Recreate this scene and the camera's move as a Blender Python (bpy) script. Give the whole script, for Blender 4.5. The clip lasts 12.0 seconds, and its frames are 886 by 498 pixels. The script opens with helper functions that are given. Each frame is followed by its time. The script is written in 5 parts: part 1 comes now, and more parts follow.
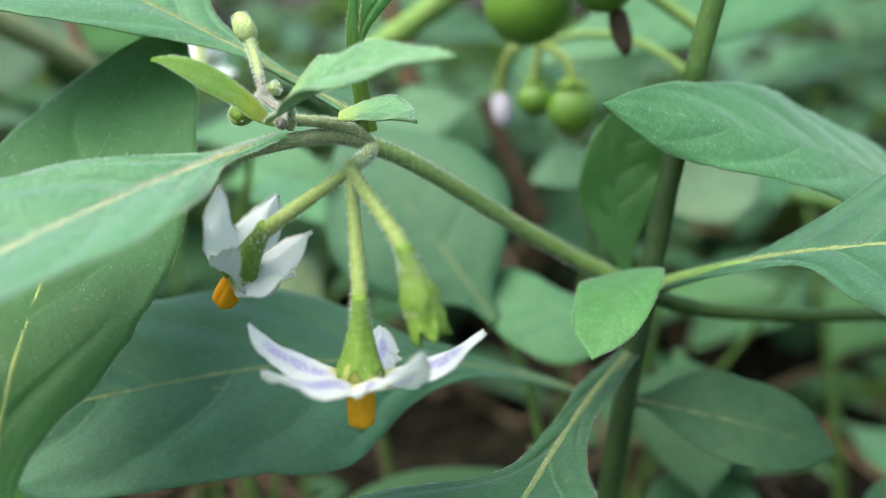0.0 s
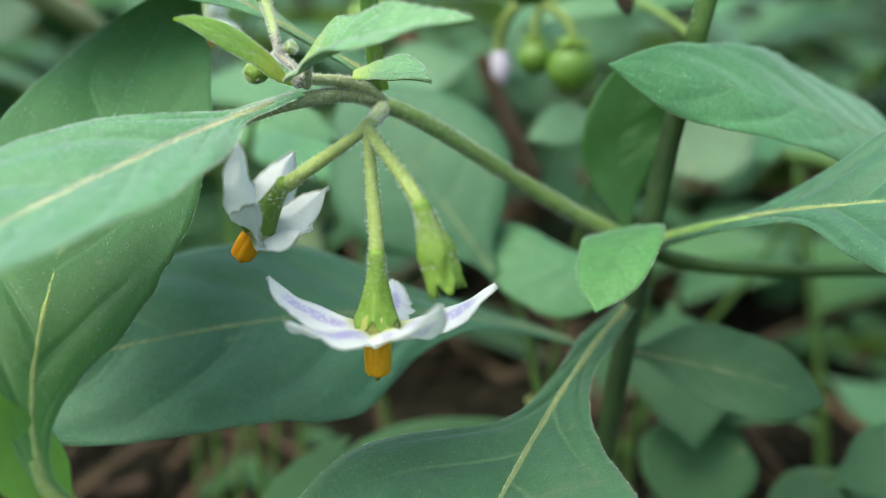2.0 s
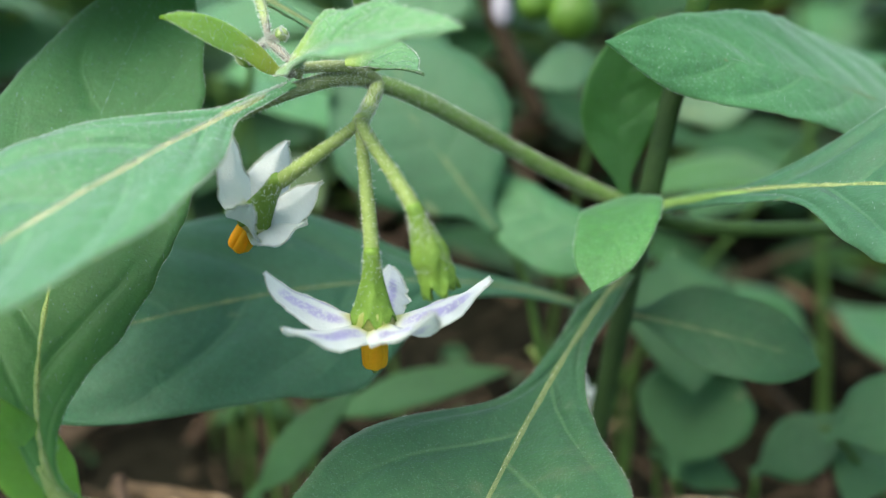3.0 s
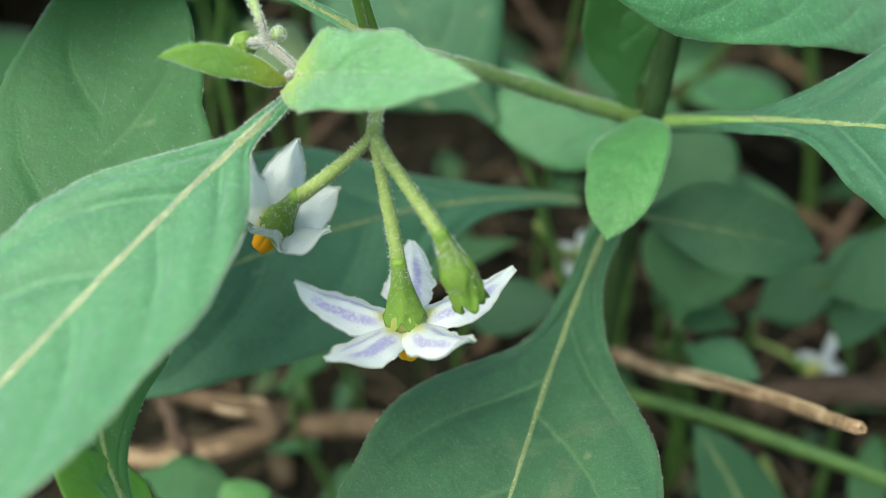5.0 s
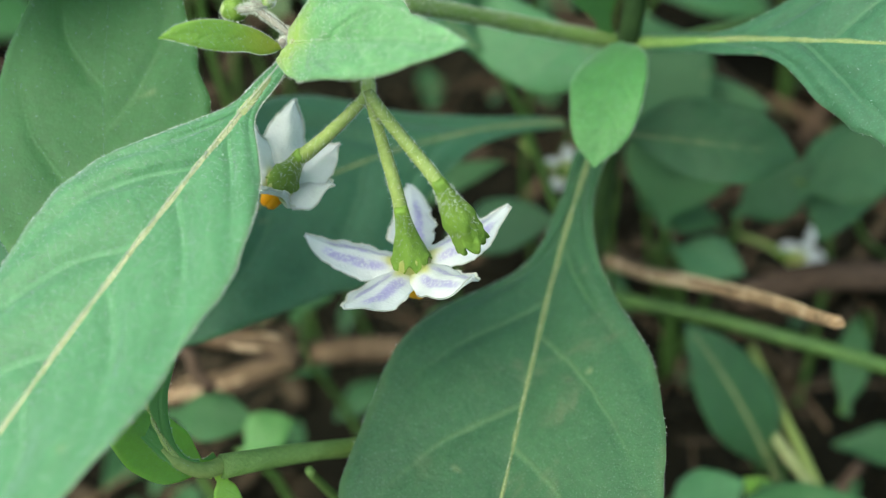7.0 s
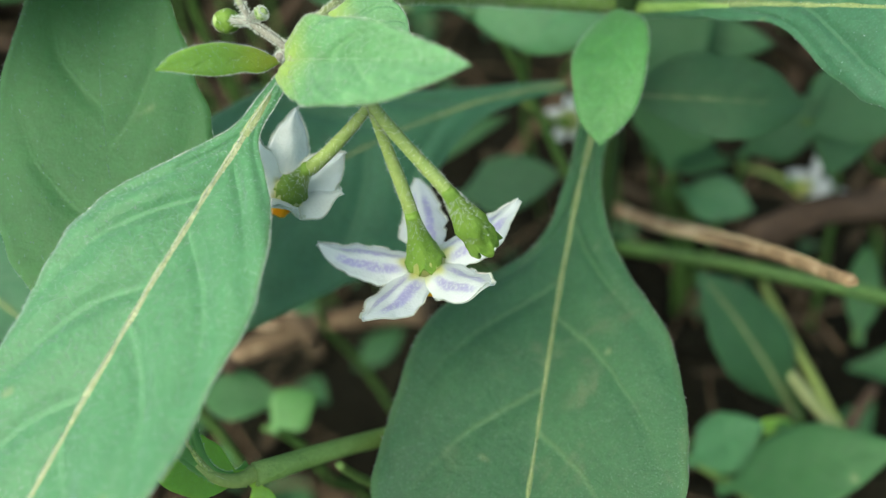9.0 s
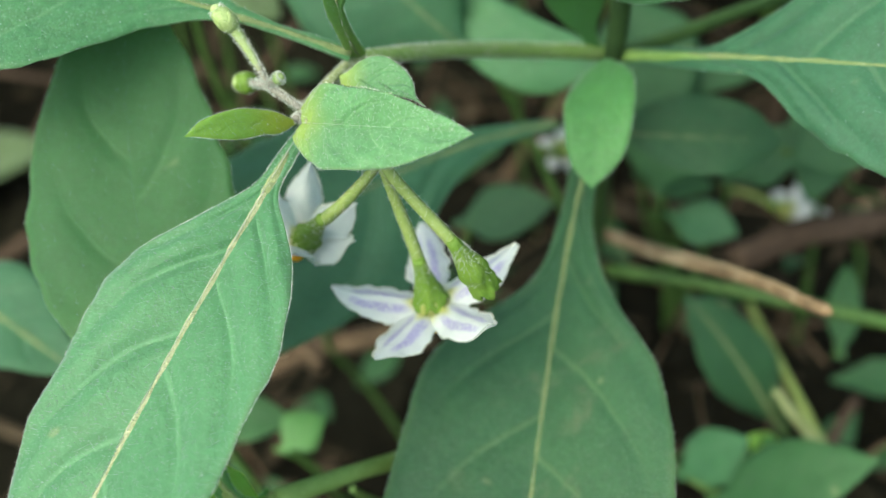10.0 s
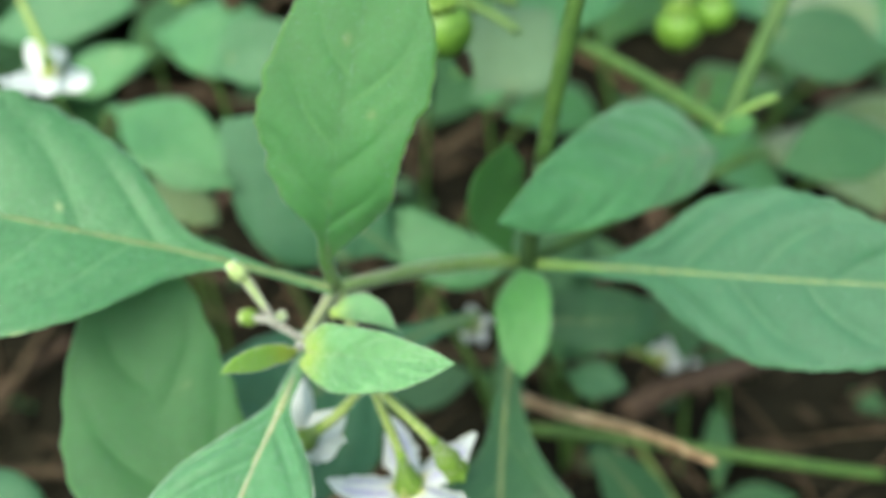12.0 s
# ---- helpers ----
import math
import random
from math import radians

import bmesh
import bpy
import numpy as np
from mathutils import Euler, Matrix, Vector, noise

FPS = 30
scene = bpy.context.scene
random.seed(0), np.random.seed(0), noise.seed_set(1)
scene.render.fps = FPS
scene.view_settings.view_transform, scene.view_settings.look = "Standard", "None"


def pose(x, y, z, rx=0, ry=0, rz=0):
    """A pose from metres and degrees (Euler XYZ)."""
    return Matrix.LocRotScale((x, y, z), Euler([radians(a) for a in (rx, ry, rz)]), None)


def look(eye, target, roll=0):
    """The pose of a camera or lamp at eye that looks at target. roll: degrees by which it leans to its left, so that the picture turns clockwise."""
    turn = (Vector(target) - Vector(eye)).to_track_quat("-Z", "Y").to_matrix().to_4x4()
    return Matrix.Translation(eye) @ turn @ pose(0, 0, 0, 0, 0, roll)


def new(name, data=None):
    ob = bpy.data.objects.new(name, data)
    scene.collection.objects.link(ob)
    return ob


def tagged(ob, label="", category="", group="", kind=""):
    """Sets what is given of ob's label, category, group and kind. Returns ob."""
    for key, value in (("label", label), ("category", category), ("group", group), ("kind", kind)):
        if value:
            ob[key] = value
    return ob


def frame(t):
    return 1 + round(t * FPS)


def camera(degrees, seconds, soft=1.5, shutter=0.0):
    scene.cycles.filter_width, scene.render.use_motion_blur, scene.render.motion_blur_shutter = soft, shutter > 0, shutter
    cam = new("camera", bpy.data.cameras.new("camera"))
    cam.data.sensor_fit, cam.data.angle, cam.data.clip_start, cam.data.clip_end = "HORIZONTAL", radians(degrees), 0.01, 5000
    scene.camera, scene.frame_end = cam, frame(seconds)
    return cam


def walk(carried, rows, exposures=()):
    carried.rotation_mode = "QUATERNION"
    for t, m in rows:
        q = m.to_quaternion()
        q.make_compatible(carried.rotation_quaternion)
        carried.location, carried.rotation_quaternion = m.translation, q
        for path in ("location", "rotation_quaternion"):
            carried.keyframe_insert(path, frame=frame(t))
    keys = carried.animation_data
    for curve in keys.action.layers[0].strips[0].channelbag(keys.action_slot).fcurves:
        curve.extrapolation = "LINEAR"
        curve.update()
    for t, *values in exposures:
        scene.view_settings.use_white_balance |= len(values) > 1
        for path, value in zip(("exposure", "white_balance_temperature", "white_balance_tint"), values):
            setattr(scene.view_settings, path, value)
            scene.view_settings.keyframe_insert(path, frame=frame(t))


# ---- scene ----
cam = camera(48.06, 12.0, soft=0.35)
cam.data.dof.use_dof = True
cam.data.dof.focus_distance = 0.0495
cam.data.dof.aperture_fstop = 29.0
METRES, EYE, TILT, LEAN, TURN = 0.001, 0.085, -14.0, 0.0, 0.0
ROWS = [
    (0, 0.00, 0.00, 0.00, -0.00, 0.00, 0.00),
    (0.5, -0.35, -0.33, 0.30, -0.40, -0.52, -0.25),
    (1, -0.09, 0.12, 0.14, -0.09, -0.83, -0.16),
    (1.5, -0.01, -0.32, 0.11, 0.10, -0.92, 0.02),
    (2, -1.36, -1.72, 0.04, -0.88, -2.57, -0.24),
    (2.5, -0.21, -1.69, 4.61, 0.20, -6.97, 0.44),
    (3, -0.62, -1.44, 4.59, -0.36, -8.43, 0.46),
    (3.2, 0.08, -0.67, 7.85, 0.99, -11.39, 0.48),
    (4.8, -2.23, 0.49, 16.25, -2.21, -21.93, 4.34),
    (5, -2.03, 0.94, 17.04, -2.88, -23.74, 5.04),
    (5.5, -3.45, -0.43, 21.72, -4.06, -27.68, 5.67),
    (6, -2.20, -1.40, 20.38, -4.21, -27.60, 6.83),
    (6.5, -2.94, -1.88, 21.38, -5.42, -29.27, 7.70),
    (7, -2.53, -0.96, 20.43, -5.74, -29.79, 8.83),
    (7.2, -3.22, -1.21, 20.82, -6.34, -30.43, 9.46),
    (8.8, -2.31, 2.40, 23.82, -7.99, -35.33, 12.50),
    (9, -1.97, 1.40, 24.49, -7.78, -35.35, 12.40),
    (9.5, -2.40, 0.63, 25.51, -8.32, -35.06, 12.34),
    (10, -1.92, -0.93, 28.87, -8.49, -35.37, 12.74),
    (10.5, -2.98, -1.23, 29.15, -9.98, -33.70, 12.30),
    (11, -2.61, -2.73, 33.03, -11.24, -33.16, 12.67),
    (11.5, -4.75, -5.97, 36.22, -14.00, -31.15, 12.00),
    (12, -7.81, -9.04, 42.20, -17.27, -29.81, 11.30),
]
walk(cam, [(t, pose(0, 0, EYE, TILT, LEAN, TURN) @ pose(METRES * x, METRES * y, METRES * z, 90 + pitch, roll, yaw)) for t, x, y, z, yaw, pitch, roll in ROWS],
     exposures=((0.0, 1.70, 6600, 10), (3.0, 1.59, 6580, 7), (5.0, 1.48, 6560, 3), (5.5, 1.43, 6560, 2), (7.0, 1.44, 6640, 1), (9.0, 1.35, 6740, 1), (10.5, 1.43, 6740, 1), (12.0, 1.60, 6740, 2)))

# ---- light: bright overcast sky above a shady bed ----
world = bpy.data.worlds.new("sky")
scene.world = world
world.use_nodes = True
wn = world.node_tree
sky = wn.nodes.new("ShaderNodeTexSky")
sky.sky_type, sky.sun_disc = "NISHITA", False
sky.sun_elevation, sky.sun_rotation = radians(60), radians(232)
sky.air_density, sky.dust_density, sky.ozone_density = 1.0, 4.0, 1.0
wn.links.new(sky.outputs[0], wn.nodes["Background"].inputs[0])
wn.nodes["Background"].inputs[1].default_value = 0.12
sun_data = bpy.data.lights.new("sun", "SUN")
sun_data.energy, sun_data.angle, sun_data.color = 1.2, radians(60), (1.0, 0.97, 0.92)
sun = new("sun", sun_data)
sun.matrix_world = look((-0.45, -0.35, 1.0), (0, 0.05, 0))

MM = 0.001


# ---- materials ----
def material(name):
    m = bpy.data.materials.new(name)
    m.use_nodes = True
    nt = m.node_tree
    return m, nt, nt.nodes["Principled BSDF"], nt.nodes["Material Output"]


def node(nt, kind, **values):
    n = nt.nodes.new(kind)
    for key, value in values.items():
        if key == "operation":
            n.operation = value
        elif key == "blend":
            n.data_type, n.blend_type = "RGBA", value
        else:
            n.inputs[key].default_value = value
    return n


def mathn(nt, op, a, b=None):
    n = nt.nodes.new("ShaderNodeMath")
    n.operation = op
    for k, v in enumerate((a, b)):
        if v is None:
            continue
        if isinstance(v, (int, float)):
            n.inputs[k].default_value = v
        else:
            nt.links.new(v, n.inputs[k])
    return n.outputs[0]


def noise_fac(nt, scale, detail=3.0, rough=0.55, coord=None, distort=0.0):
    n = nt.nodes.new("ShaderNodeTexNoise")
    n.inputs["Scale"].default_value = scale
    n.inputs["Detail"].default_value = detail
    n.inputs["Roughness"].default_value = rough
    n.inputs["Distortion"].default_value = distort
    if coord is None:
        coord = nt.nodes.new("ShaderNodeTexCoord").outputs["Object"]
    nt.links.new(coord, n.inputs["Vector"])
    return n.outputs["Fac"]


def ramp(nt, fac, stops):
    r = nt.nodes.new("ShaderNodeValToRGB")
    el = r.color_ramp.elements
    while len(el) < len(stops):
        el.new(0.5)
    for e, (p, c) in zip(el, stops):
        e.position, e.color = p, (*c, 1.0)
    nt.links.new(fac, r.inputs[0])
    return r.outputs[0]


def mixc(nt, fac, a, b, mode="MIX"):
    n = nt.nodes.new("ShaderNodeMix")
    n.data_type, n.blend_type = "RGBA", mode
    for sock, v in ((n.inputs[0], fac), (n.inputs[6], a), (n.inputs[7], b)):
        if isinstance(v, (int, float)):
            sock.default_value = v
        elif isinstance(v, tuple):
            sock.default_value = (*v, 1.0)
        else:
            nt.links.new(v, sock)
    return n.outputs[2]


def step_band(nt, value, low, high):
    n = nt.nodes.new("ShaderNodeMapRange")
    n.interpolation_type = "SMOOTHSTEP"
    nt.links.new(value, n.inputs[0])
    n.inputs[1].default_value, n.inputs[2].default_value = low, high
    return n.outputs[0]


def leaf_material(name, dark, light, vein, pairs=6.0, gloss=0.42, through_light=(0.25, 0.45, 0.06), lit=0.16, edge=None, sheen=0.3, relief=1.1, foot=0.0, foot_to=0.45, foot_tint=(0.33, 0.43, 0.035), grain=0.65, stain=0.0):
    """A leaf blade: mottled green, soft side veins that curve forward, a fine net of small veins, pores and a downy sheen."""
    m, nt, bsdf, out = material(name)
    uv = nt.nodes.new("ShaderNodeUVMap").outputs[0]
    sep = nt.nodes.new("ShaderNodeSeparateXYZ")
    nt.links.new(uv, sep.inputs[0])
    info = nt.nodes.new("ShaderNodeObjectInfo")
    across = mathn(nt, "ABSOLUTE", mathn(nt, "SUBTRACT", mathn(nt, "MULTIPLY", sep.outputs[0], 2.0), 1.0))
    bend = mathn(nt, "ADD", mathn(nt, "MULTIPLY", across, 0.85), mathn(nt, "MULTIPLY", mathn(nt, "POWER", across, 3.0), 0.75))
    wob = mathn(nt, "ADD", mathn(nt, "MULTIPLY", noise_fac(nt, 160.0, 2.0), 0.14), mathn(nt, "MULTIPLY", noise_fac(nt, 900.0, 2.0), 0.05))
    side = mathn(nt, "MULTIPLY", mathn(nt, "GREATER_THAN", sep.outputs[0], 0.5), 0.37)
    run = mathn(nt, "ADD", mathn(nt, "ADD", mathn(nt, "SUBTRACT", mathn(nt, "MULTIPLY", sep.outputs[1], pairs), bend), wob), side)
    tri = mathn(nt, "ABSOLUTE", mathn(nt, "SUBTRACT", mathn(nt, "FRACT", run), 0.5))
    spread = step_band(nt, sep.outputs[1], 0.14, 0.34)
    fade = mathn(nt, "MULTIPLY", mathn(nt, "MULTIPLY", step_band(nt, across, 0.95, 0.35), step_band(nt, sep.outputs[1], 0.95, 0.72)), spread)
    line = mathn(nt, "MULTIPLY", step_band(nt, tri, 0.045, 0.0), fade)
    valley = mathn(nt, "MULTIPLY", step_band(nt, tri, 0.22, 0.0), fade)
    broad = noise_fac(nt, 130.0, 4.0, 0.6)
    middle = noise_fac(nt, 620.0, 3.0, 0.6, distort=0.6)
    fine = noise_fac(nt, 2600.0, 4.0, 0.75)
    net = nt.nodes.new("ShaderNodeTexVoronoi")
    net.feature = "DISTANCE_TO_EDGE"
    net.inputs["Scale"].default_value = 1000.0
    bent = nt.nodes.new("ShaderNodeVectorMath")
    bent.operation = "MULTIPLY_ADD"
    warp = nt.nodes.new("ShaderNodeTexNoise")
    warp.inputs["Scale"].default_value = 1500.0
    where = nt.nodes.new("ShaderNodeTexCoord").outputs["Object"]
    nt.links.new(where, warp.inputs["Vector"])
    nt.links.new(warp.outputs["Color"], bent.inputs[0])
    bent.inputs[1].default_value = (0.0007, 0.0007, 0.0007)
    nt.links.new(where, bent.inputs[2])
    nt.links.new(bent.outputs[0], net.inputs["Vector"])
    mesh_line = step_band(nt, net.outputs["Distance"], 0.10, 0.0)
    col = ramp(nt, broad, [(0.3, dark), (0.72, light)])
    col = mixc(nt, 0.4, col, ramp(nt, middle, [(0.32, tuple(c * 0.72 for c in dark)), (0.7, tuple(min(1, c * 1.2) for c in light))]))
    col = mixc(nt, 0.5, col, ramp(nt, fine, [(0.3, tuple(c * 0.62 for c in dark)), (0.75, tuple(min(1, c * 1.35) for c in light))]))
    col = mixc(nt, mathn(nt, "MULTIPLY", mesh_line, 0.07), col, vein)
    col = mixc(nt, mathn(nt, "MULTIPLY", line, 0.5), col, vein)
    if foot:
        yellow = step_band(nt, mathn(nt, "ADD", sep.outputs[1], mathn(nt, "MULTIPLY", broad, 0.3)), foot_to + 0.15, foot_to * 0.4)
        col = mixc(nt, mathn(nt, "MULTIPLY", yellow, foot), col, foot_tint)
    rim = step_band(nt, across, 0.93, 1.0)
    col = mixc(nt, mathn(nt, "MULTIPLY", rim, 0.4), col, edge or vein)
    spots = step_band(nt, noise_fac(nt, 420.0, 1.0, 0.4), 0.745, 0.79)
    col = mixc(nt, mathn(nt, "MULTIPLY", spots, 0.4), col, (0.32, 0.38, 0.16))
    if stain:
        cloud = step_band(nt, noise_fac(nt, 190.0, 5.0, 0.65, distort=0.8), 0.53, 0.72)
        col = mixc(nt, mathn(nt, "MULTIPLY", cloud, stain), col, (0.17, 0.19, 0.09))
    dots = step_band(nt, noise_fac(nt, 9000.0, 1.0, 0.5), 0.60, 0.70)
    col = mixc(nt, mathn(nt, "MULTIPLY", dots, 0.24 if sheen >= 0.3 else 0.1), col, (0.40, 0.58, 0.40))
    shade = node(nt, "ShaderNodeHueSaturation")
    nt.links.new(col, shade.inputs["Color"])
    nt.links.new(mathn(nt, "ADD", mathn(nt, "MULTIPLY", info.outputs["Random"], 0.3), 0.86), shade.inputs["Value"])
    nt.links.new(mathn(nt, "ADD", mathn(nt, "MULTIPLY", info.outputs["Random"], -0.02), 0.51), shade.inputs["Hue"])
    nt.links.new(shade.outputs[0], bsdf.inputs["Base Color"])
    nt.links.new(mathn(nt, "ADD", mathn(nt, "MULTIPLY", fine, 0.25), gloss), bsdf.inputs["Roughness"])
    bsdf.inputs["Specular IOR Level"].default_value = 0.5
    bsdf.inputs["Sheen Weight"].default_value = sheen
    bsdf.inputs["Sheen Roughness"].default_value = 0.45
    bsdf.inputs["Sheen Tint"].default_value = (0.78, 0.95, 0.88, 1)
    height = mathn(nt, "ADD", mathn(nt, "MULTIPLY", line, 0.18 * relief), mathn(nt, "MULTIPLY", fine, 0.6 * grain))
    height = mathn(nt, "ADD", height, mathn(nt, "MULTIPLY", noise_fac(nt, 7500.0, 2.0, 0.6), 0.45 * grain))
    height = mathn(nt, "SUBTRACT", height, mathn(nt, "MULTIPLY", valley, 0.9 * relief))
    height = mathn(nt, "SUBTRACT", height, mathn(nt, "MULTIPLY", mesh_line, 0.03 * relief))
    height = mathn(nt, "ADD", height, mathn(nt, "MULTIPLY", mathn(nt, "ADD", broad, middle), 1.3))
    bump = nt.nodes.new("ShaderNodeBump")
    bump.inputs["Strength"].default_value, bump.inputs["Distance"].default_value = 0.8, 0.00016
    nt.links.new(height, bump.inputs["Height"])
    nt.links.new(bump.outputs[0], bsdf.inputs["Normal"])
    glow = node(nt, "ShaderNodeBsdfTranslucent", Color=(*through_light, 1))
    mix = nt.nodes.new("ShaderNodeMixShader")
    mix.inputs[0].default_value = lit
    nt.links.new(bsdf.outputs[0], mix.inputs[1])
    nt.links.new(glow.outputs[0], mix.inputs[2])
    nt.links.new(mix.outputs[0], out.inputs[0])
    return m


def grain_material(name, stops, scale, rough, bump=0.4, depth=0.0002, fine_scale=None, stretch=None, lit=None, spec=0.4, lit_mix=0.25):
    m, nt, bsdf, out = material(name)
    coord = nt.nodes.new("ShaderNodeTexCoord").outputs["Object"]
    if stretch:
        mp = nt.nodes.new("ShaderNodeMapping")
        mp.inputs["Scale"].default_value = stretch
        nt.links.new(coord, mp.inputs[0])
        coord = mp.outputs[0]
    big = noise_fac(nt, scale, 5.0, 0.6, coord)
    small = noise_fac(nt, fine_scale or scale * 9, 3.0, 0.6, coord)
    col = ramp(nt, big, stops)
    col = mixc(nt, 0.35, col, ramp(nt, small, [(0.25, tuple(c * 0.45 for c in stops[0][1])), (0.8, stops[-1][1])]))
    info = nt.nodes.new("ShaderNodeObjectInfo")
    shade = node(nt, "ShaderNodeHueSaturation")
    nt.links.new(col, shade.inputs["Color"])
    nt.links.new(mathn(nt, "ADD", mathn(nt, "MULTIPLY", info.outputs["Random"], 0.3), 0.85), shade.inputs["Value"])
    nt.links.new(shade.outputs[0], bsdf.inputs["Base Color"])
    nt.links.new(mathn(nt, "ADD", mathn(nt, "MULTIPLY", small, 0.2), rough), bsdf.inputs["Roughness"])
    bsdf.inputs["Specular IOR Level"].default_value = spec
    b = nt.nodes.new("ShaderNodeBump")
    b.inputs["Strength"].default_value, b.inputs["Distance"].default_value = bump, depth
    nt.links.new(mathn(nt, "ADD", big, mathn(nt, "MULTIPLY", small, 0.5)), b.inputs["Height"])
    nt.links.new(b.outputs[0], bsdf.inputs["Normal"])
    if lit:
        glow = node(nt, "ShaderNodeBsdfTranslucent", Color=(*lit, 1))
        mix = nt.nodes.new("ShaderNodeMixShader")
        mix.inputs[0].default_value = lit_mix
        nt.links.new(bsdf.outputs[0], mix.inputs[1])
        nt.links.new(glow.outputs[0], mix.inputs[2])
        nt.links.new(mix.outputs[0], out.inputs[0])
    return m


def petal_material():
    """White petals with two broken violet streaks and a yellow-green foot."""
    m, nt, bsdf, out = material("petal")
    uv = nt.nodes.new("ShaderNodeUVMap").outputs[0]
    sep = nt.nodes.new("ShaderNodeSeparateXYZ")
    nt.links.new(uv, sep.inputs[0])
    across = mathn(nt, "ABSOLUTE", mathn(nt, "SUBTRACT", mathn(nt, "MULTIPLY", sep.outputs[0], 2.0), 1.0))
    wob = noise_fac(nt, 900.0, 3.0, 0.6)
    off = mathn(nt, "ABSOLUTE", mathn(nt, "SUBTRACT", mathn(nt, "ADD", across, mathn(nt, "MULTIPLY", wob, 0.30)), 0.53))
    streak = step_band(nt, off, 0.27, 0.10)
    streak = mathn(nt, "MULTIPLY", streak, step_band(nt, mathn(nt, "ADD", sep.outputs[1], mathn(nt, "MULTIPLY", wob, 0.25)), 0.98, 0.80))
    streak = mathn(nt, "MULTIPLY", streak, step_band(nt, sep.outputs[1], 0.14, 0.30))
    streak = mathn(nt, "MULTIPLY", streak, step_band(nt, noise_fac(nt, 4600.0, 3.0, 0.7), 0.30, 0.56))
    col = ramp(nt, noise_fac(nt, 1400.0, 3.0), [(0.3, (0.75, 0.82, 0.79)), (0.7, (0.85, 0.905, 0.88))])
    col = mixc(nt, mathn(nt, "MULTIPLY", streak, STREAK), col, (0.36, 0.31, 0.66))
    rays = mathn(nt, "MULTIPLY", step_band(nt, across, 0.5, 0.0), 0.10)
    foot = step_band(nt, mathn(nt, "SUBTRACT", mathn(nt, "ADD", sep.outputs[1], mathn(nt, "MULTIPLY", wob, 0.12)), rays), 0.27, 0.14)
    col = mixc(nt, mathn(nt, "MULTIPLY", foot, 0.92), col, (0.50, 0.52, 0.06))
    nt.links.new(col, bsdf.inputs["Base Color"])
    bsdf.inputs["Roughness"].default_value = 0.6
    bsdf.inputs["Sheen Weight"].default_value = 0.2
    b = nt.nodes.new("ShaderNodeBump")
    b.inputs["Strength"].default_value, b.inputs["Distance"].default_value = 0.8, 0.00014
    nt.links.new(mathn(nt, "ADD", noise_fac(nt, 1300.0, 3.0), mathn(nt, "MULTIPLY", noise_fac(nt, 6000.0, 3.0), 0.5)), b.inputs["Height"])
    nt.links.new(b.outputs[0], bsdf.inputs["Normal"])
    glow = node(nt, "ShaderNodeBsdfTranslucent", Color=(0.80, 0.87, 0.84, 1))
    mix = nt.nodes.new("ShaderNodeMixShader")
    mix.inputs[0].default_value = 0.52
    nt.links.new(bsdf.outputs[0], mix.inputs[1])
    nt.links.new(glow.outputs[0], mix.inputs[2])
    nt.links.new(mix.outputs[0], out.inputs[0])
    return m


STREAK = 1.0
petal_violet = petal_material()
STREAK = 0.0
petal_white = petal_material()
leaf_mature = leaf_material("leaf_mature", (0.027, 0.130, 0.040), (0.049, 0.195, 0.062), (0.12, 0.28, 0.11), relief=0.7, grain=0.5)
leaf_young = leaf_material("leaf_young", (0.070, 0.222, 0.070), (0.112, 0.298, 0.114), (0.17, 0.36, 0.14), pairs=4.0, edge=(0.10, 0.17, 0.05), relief=0.8, foot=0.6, foot_to=0.34)
leaf_tip = leaf_material("leaf_tip", (0.16, 0.34, 0.05), (0.24, 0.44, 0.08), (0.18, 0.34, 0.09), pairs=4.0, edge=(0.12, 0.27, 0.06), relief=0.3, foot=0.6, foot_to=0.6, foot_tint=(0.46, 0.42, 0.03), lit=0.5, through_light=(0.5, 0.7, 0.08))
leaf_pale = leaf_material("leaf_pale", (0.045, 0.168, 0.068), (0.076, 0.243, 0.107), (0.14, 0.33, 0.16), lit=0.3, through_light=(0.36, 0.62, 0.18), sheen=0.5, relief=1.7, grain=0.5, edge=(0.14, 0.28, 0.13))
leaf_fresh = leaf_material("leaf_fresh", (0.040, 0.176, 0.040), (0.071, 0.258, 0.064), (0.14, 0.32, 0.095), relief=1.0, edge=(0.20, 0.30, 0.07), foot=0.6, foot_to=0.3, lit=0.45, through_light=(0.34, 0.56, 0.10))
leaf_soft = leaf_material("leaf_soft", (0.038, 0.145, 0.030), (0.062, 0.205, 0.048), (0.10, 0.25, 0.06), relief=0.4, lit=0.4, through_light=(0.30, 0.52, 0.08))
leaf_bright = leaf_material("leaf_bright", (0.048, 0.185, 0.034), (0.078, 0.26, 0.055), (0.12, 0.30, 0.07), relief=0.4, pairs=4.0)
leaf_mid = leaf_material("leaf_mid", (0.020, 0.102, 0.036), (0.034, 0.152, 0.053), (0.08, 0.20, 0.075), gloss=0.48, sheen=0.18, relief=0.7)
# pale leaf base, its tint run up the blade to paint in missing light
leaf_side = leaf_material("leaf_side", (0.019, 0.098, 0.030), (0.033, 0.142, 0.045), (0.085, 0.21, 0.08), gloss=0.46, sheen=0.18, relief=1.2, lit=0.42, through_light=(0.34, 0.60, 0.12), foot=0.85, foot_to=0.6, foot_tint=(0.14, 0.39, 0.085))
leaf_under = leaf_material("leaf_under", (0.022, 0.108, 0.041), (0.038, 0.157, 0.061), (0.075, 0.19, 0.075), gloss=0.5, sheen=0.2, relief=1.6, grain=0.5)
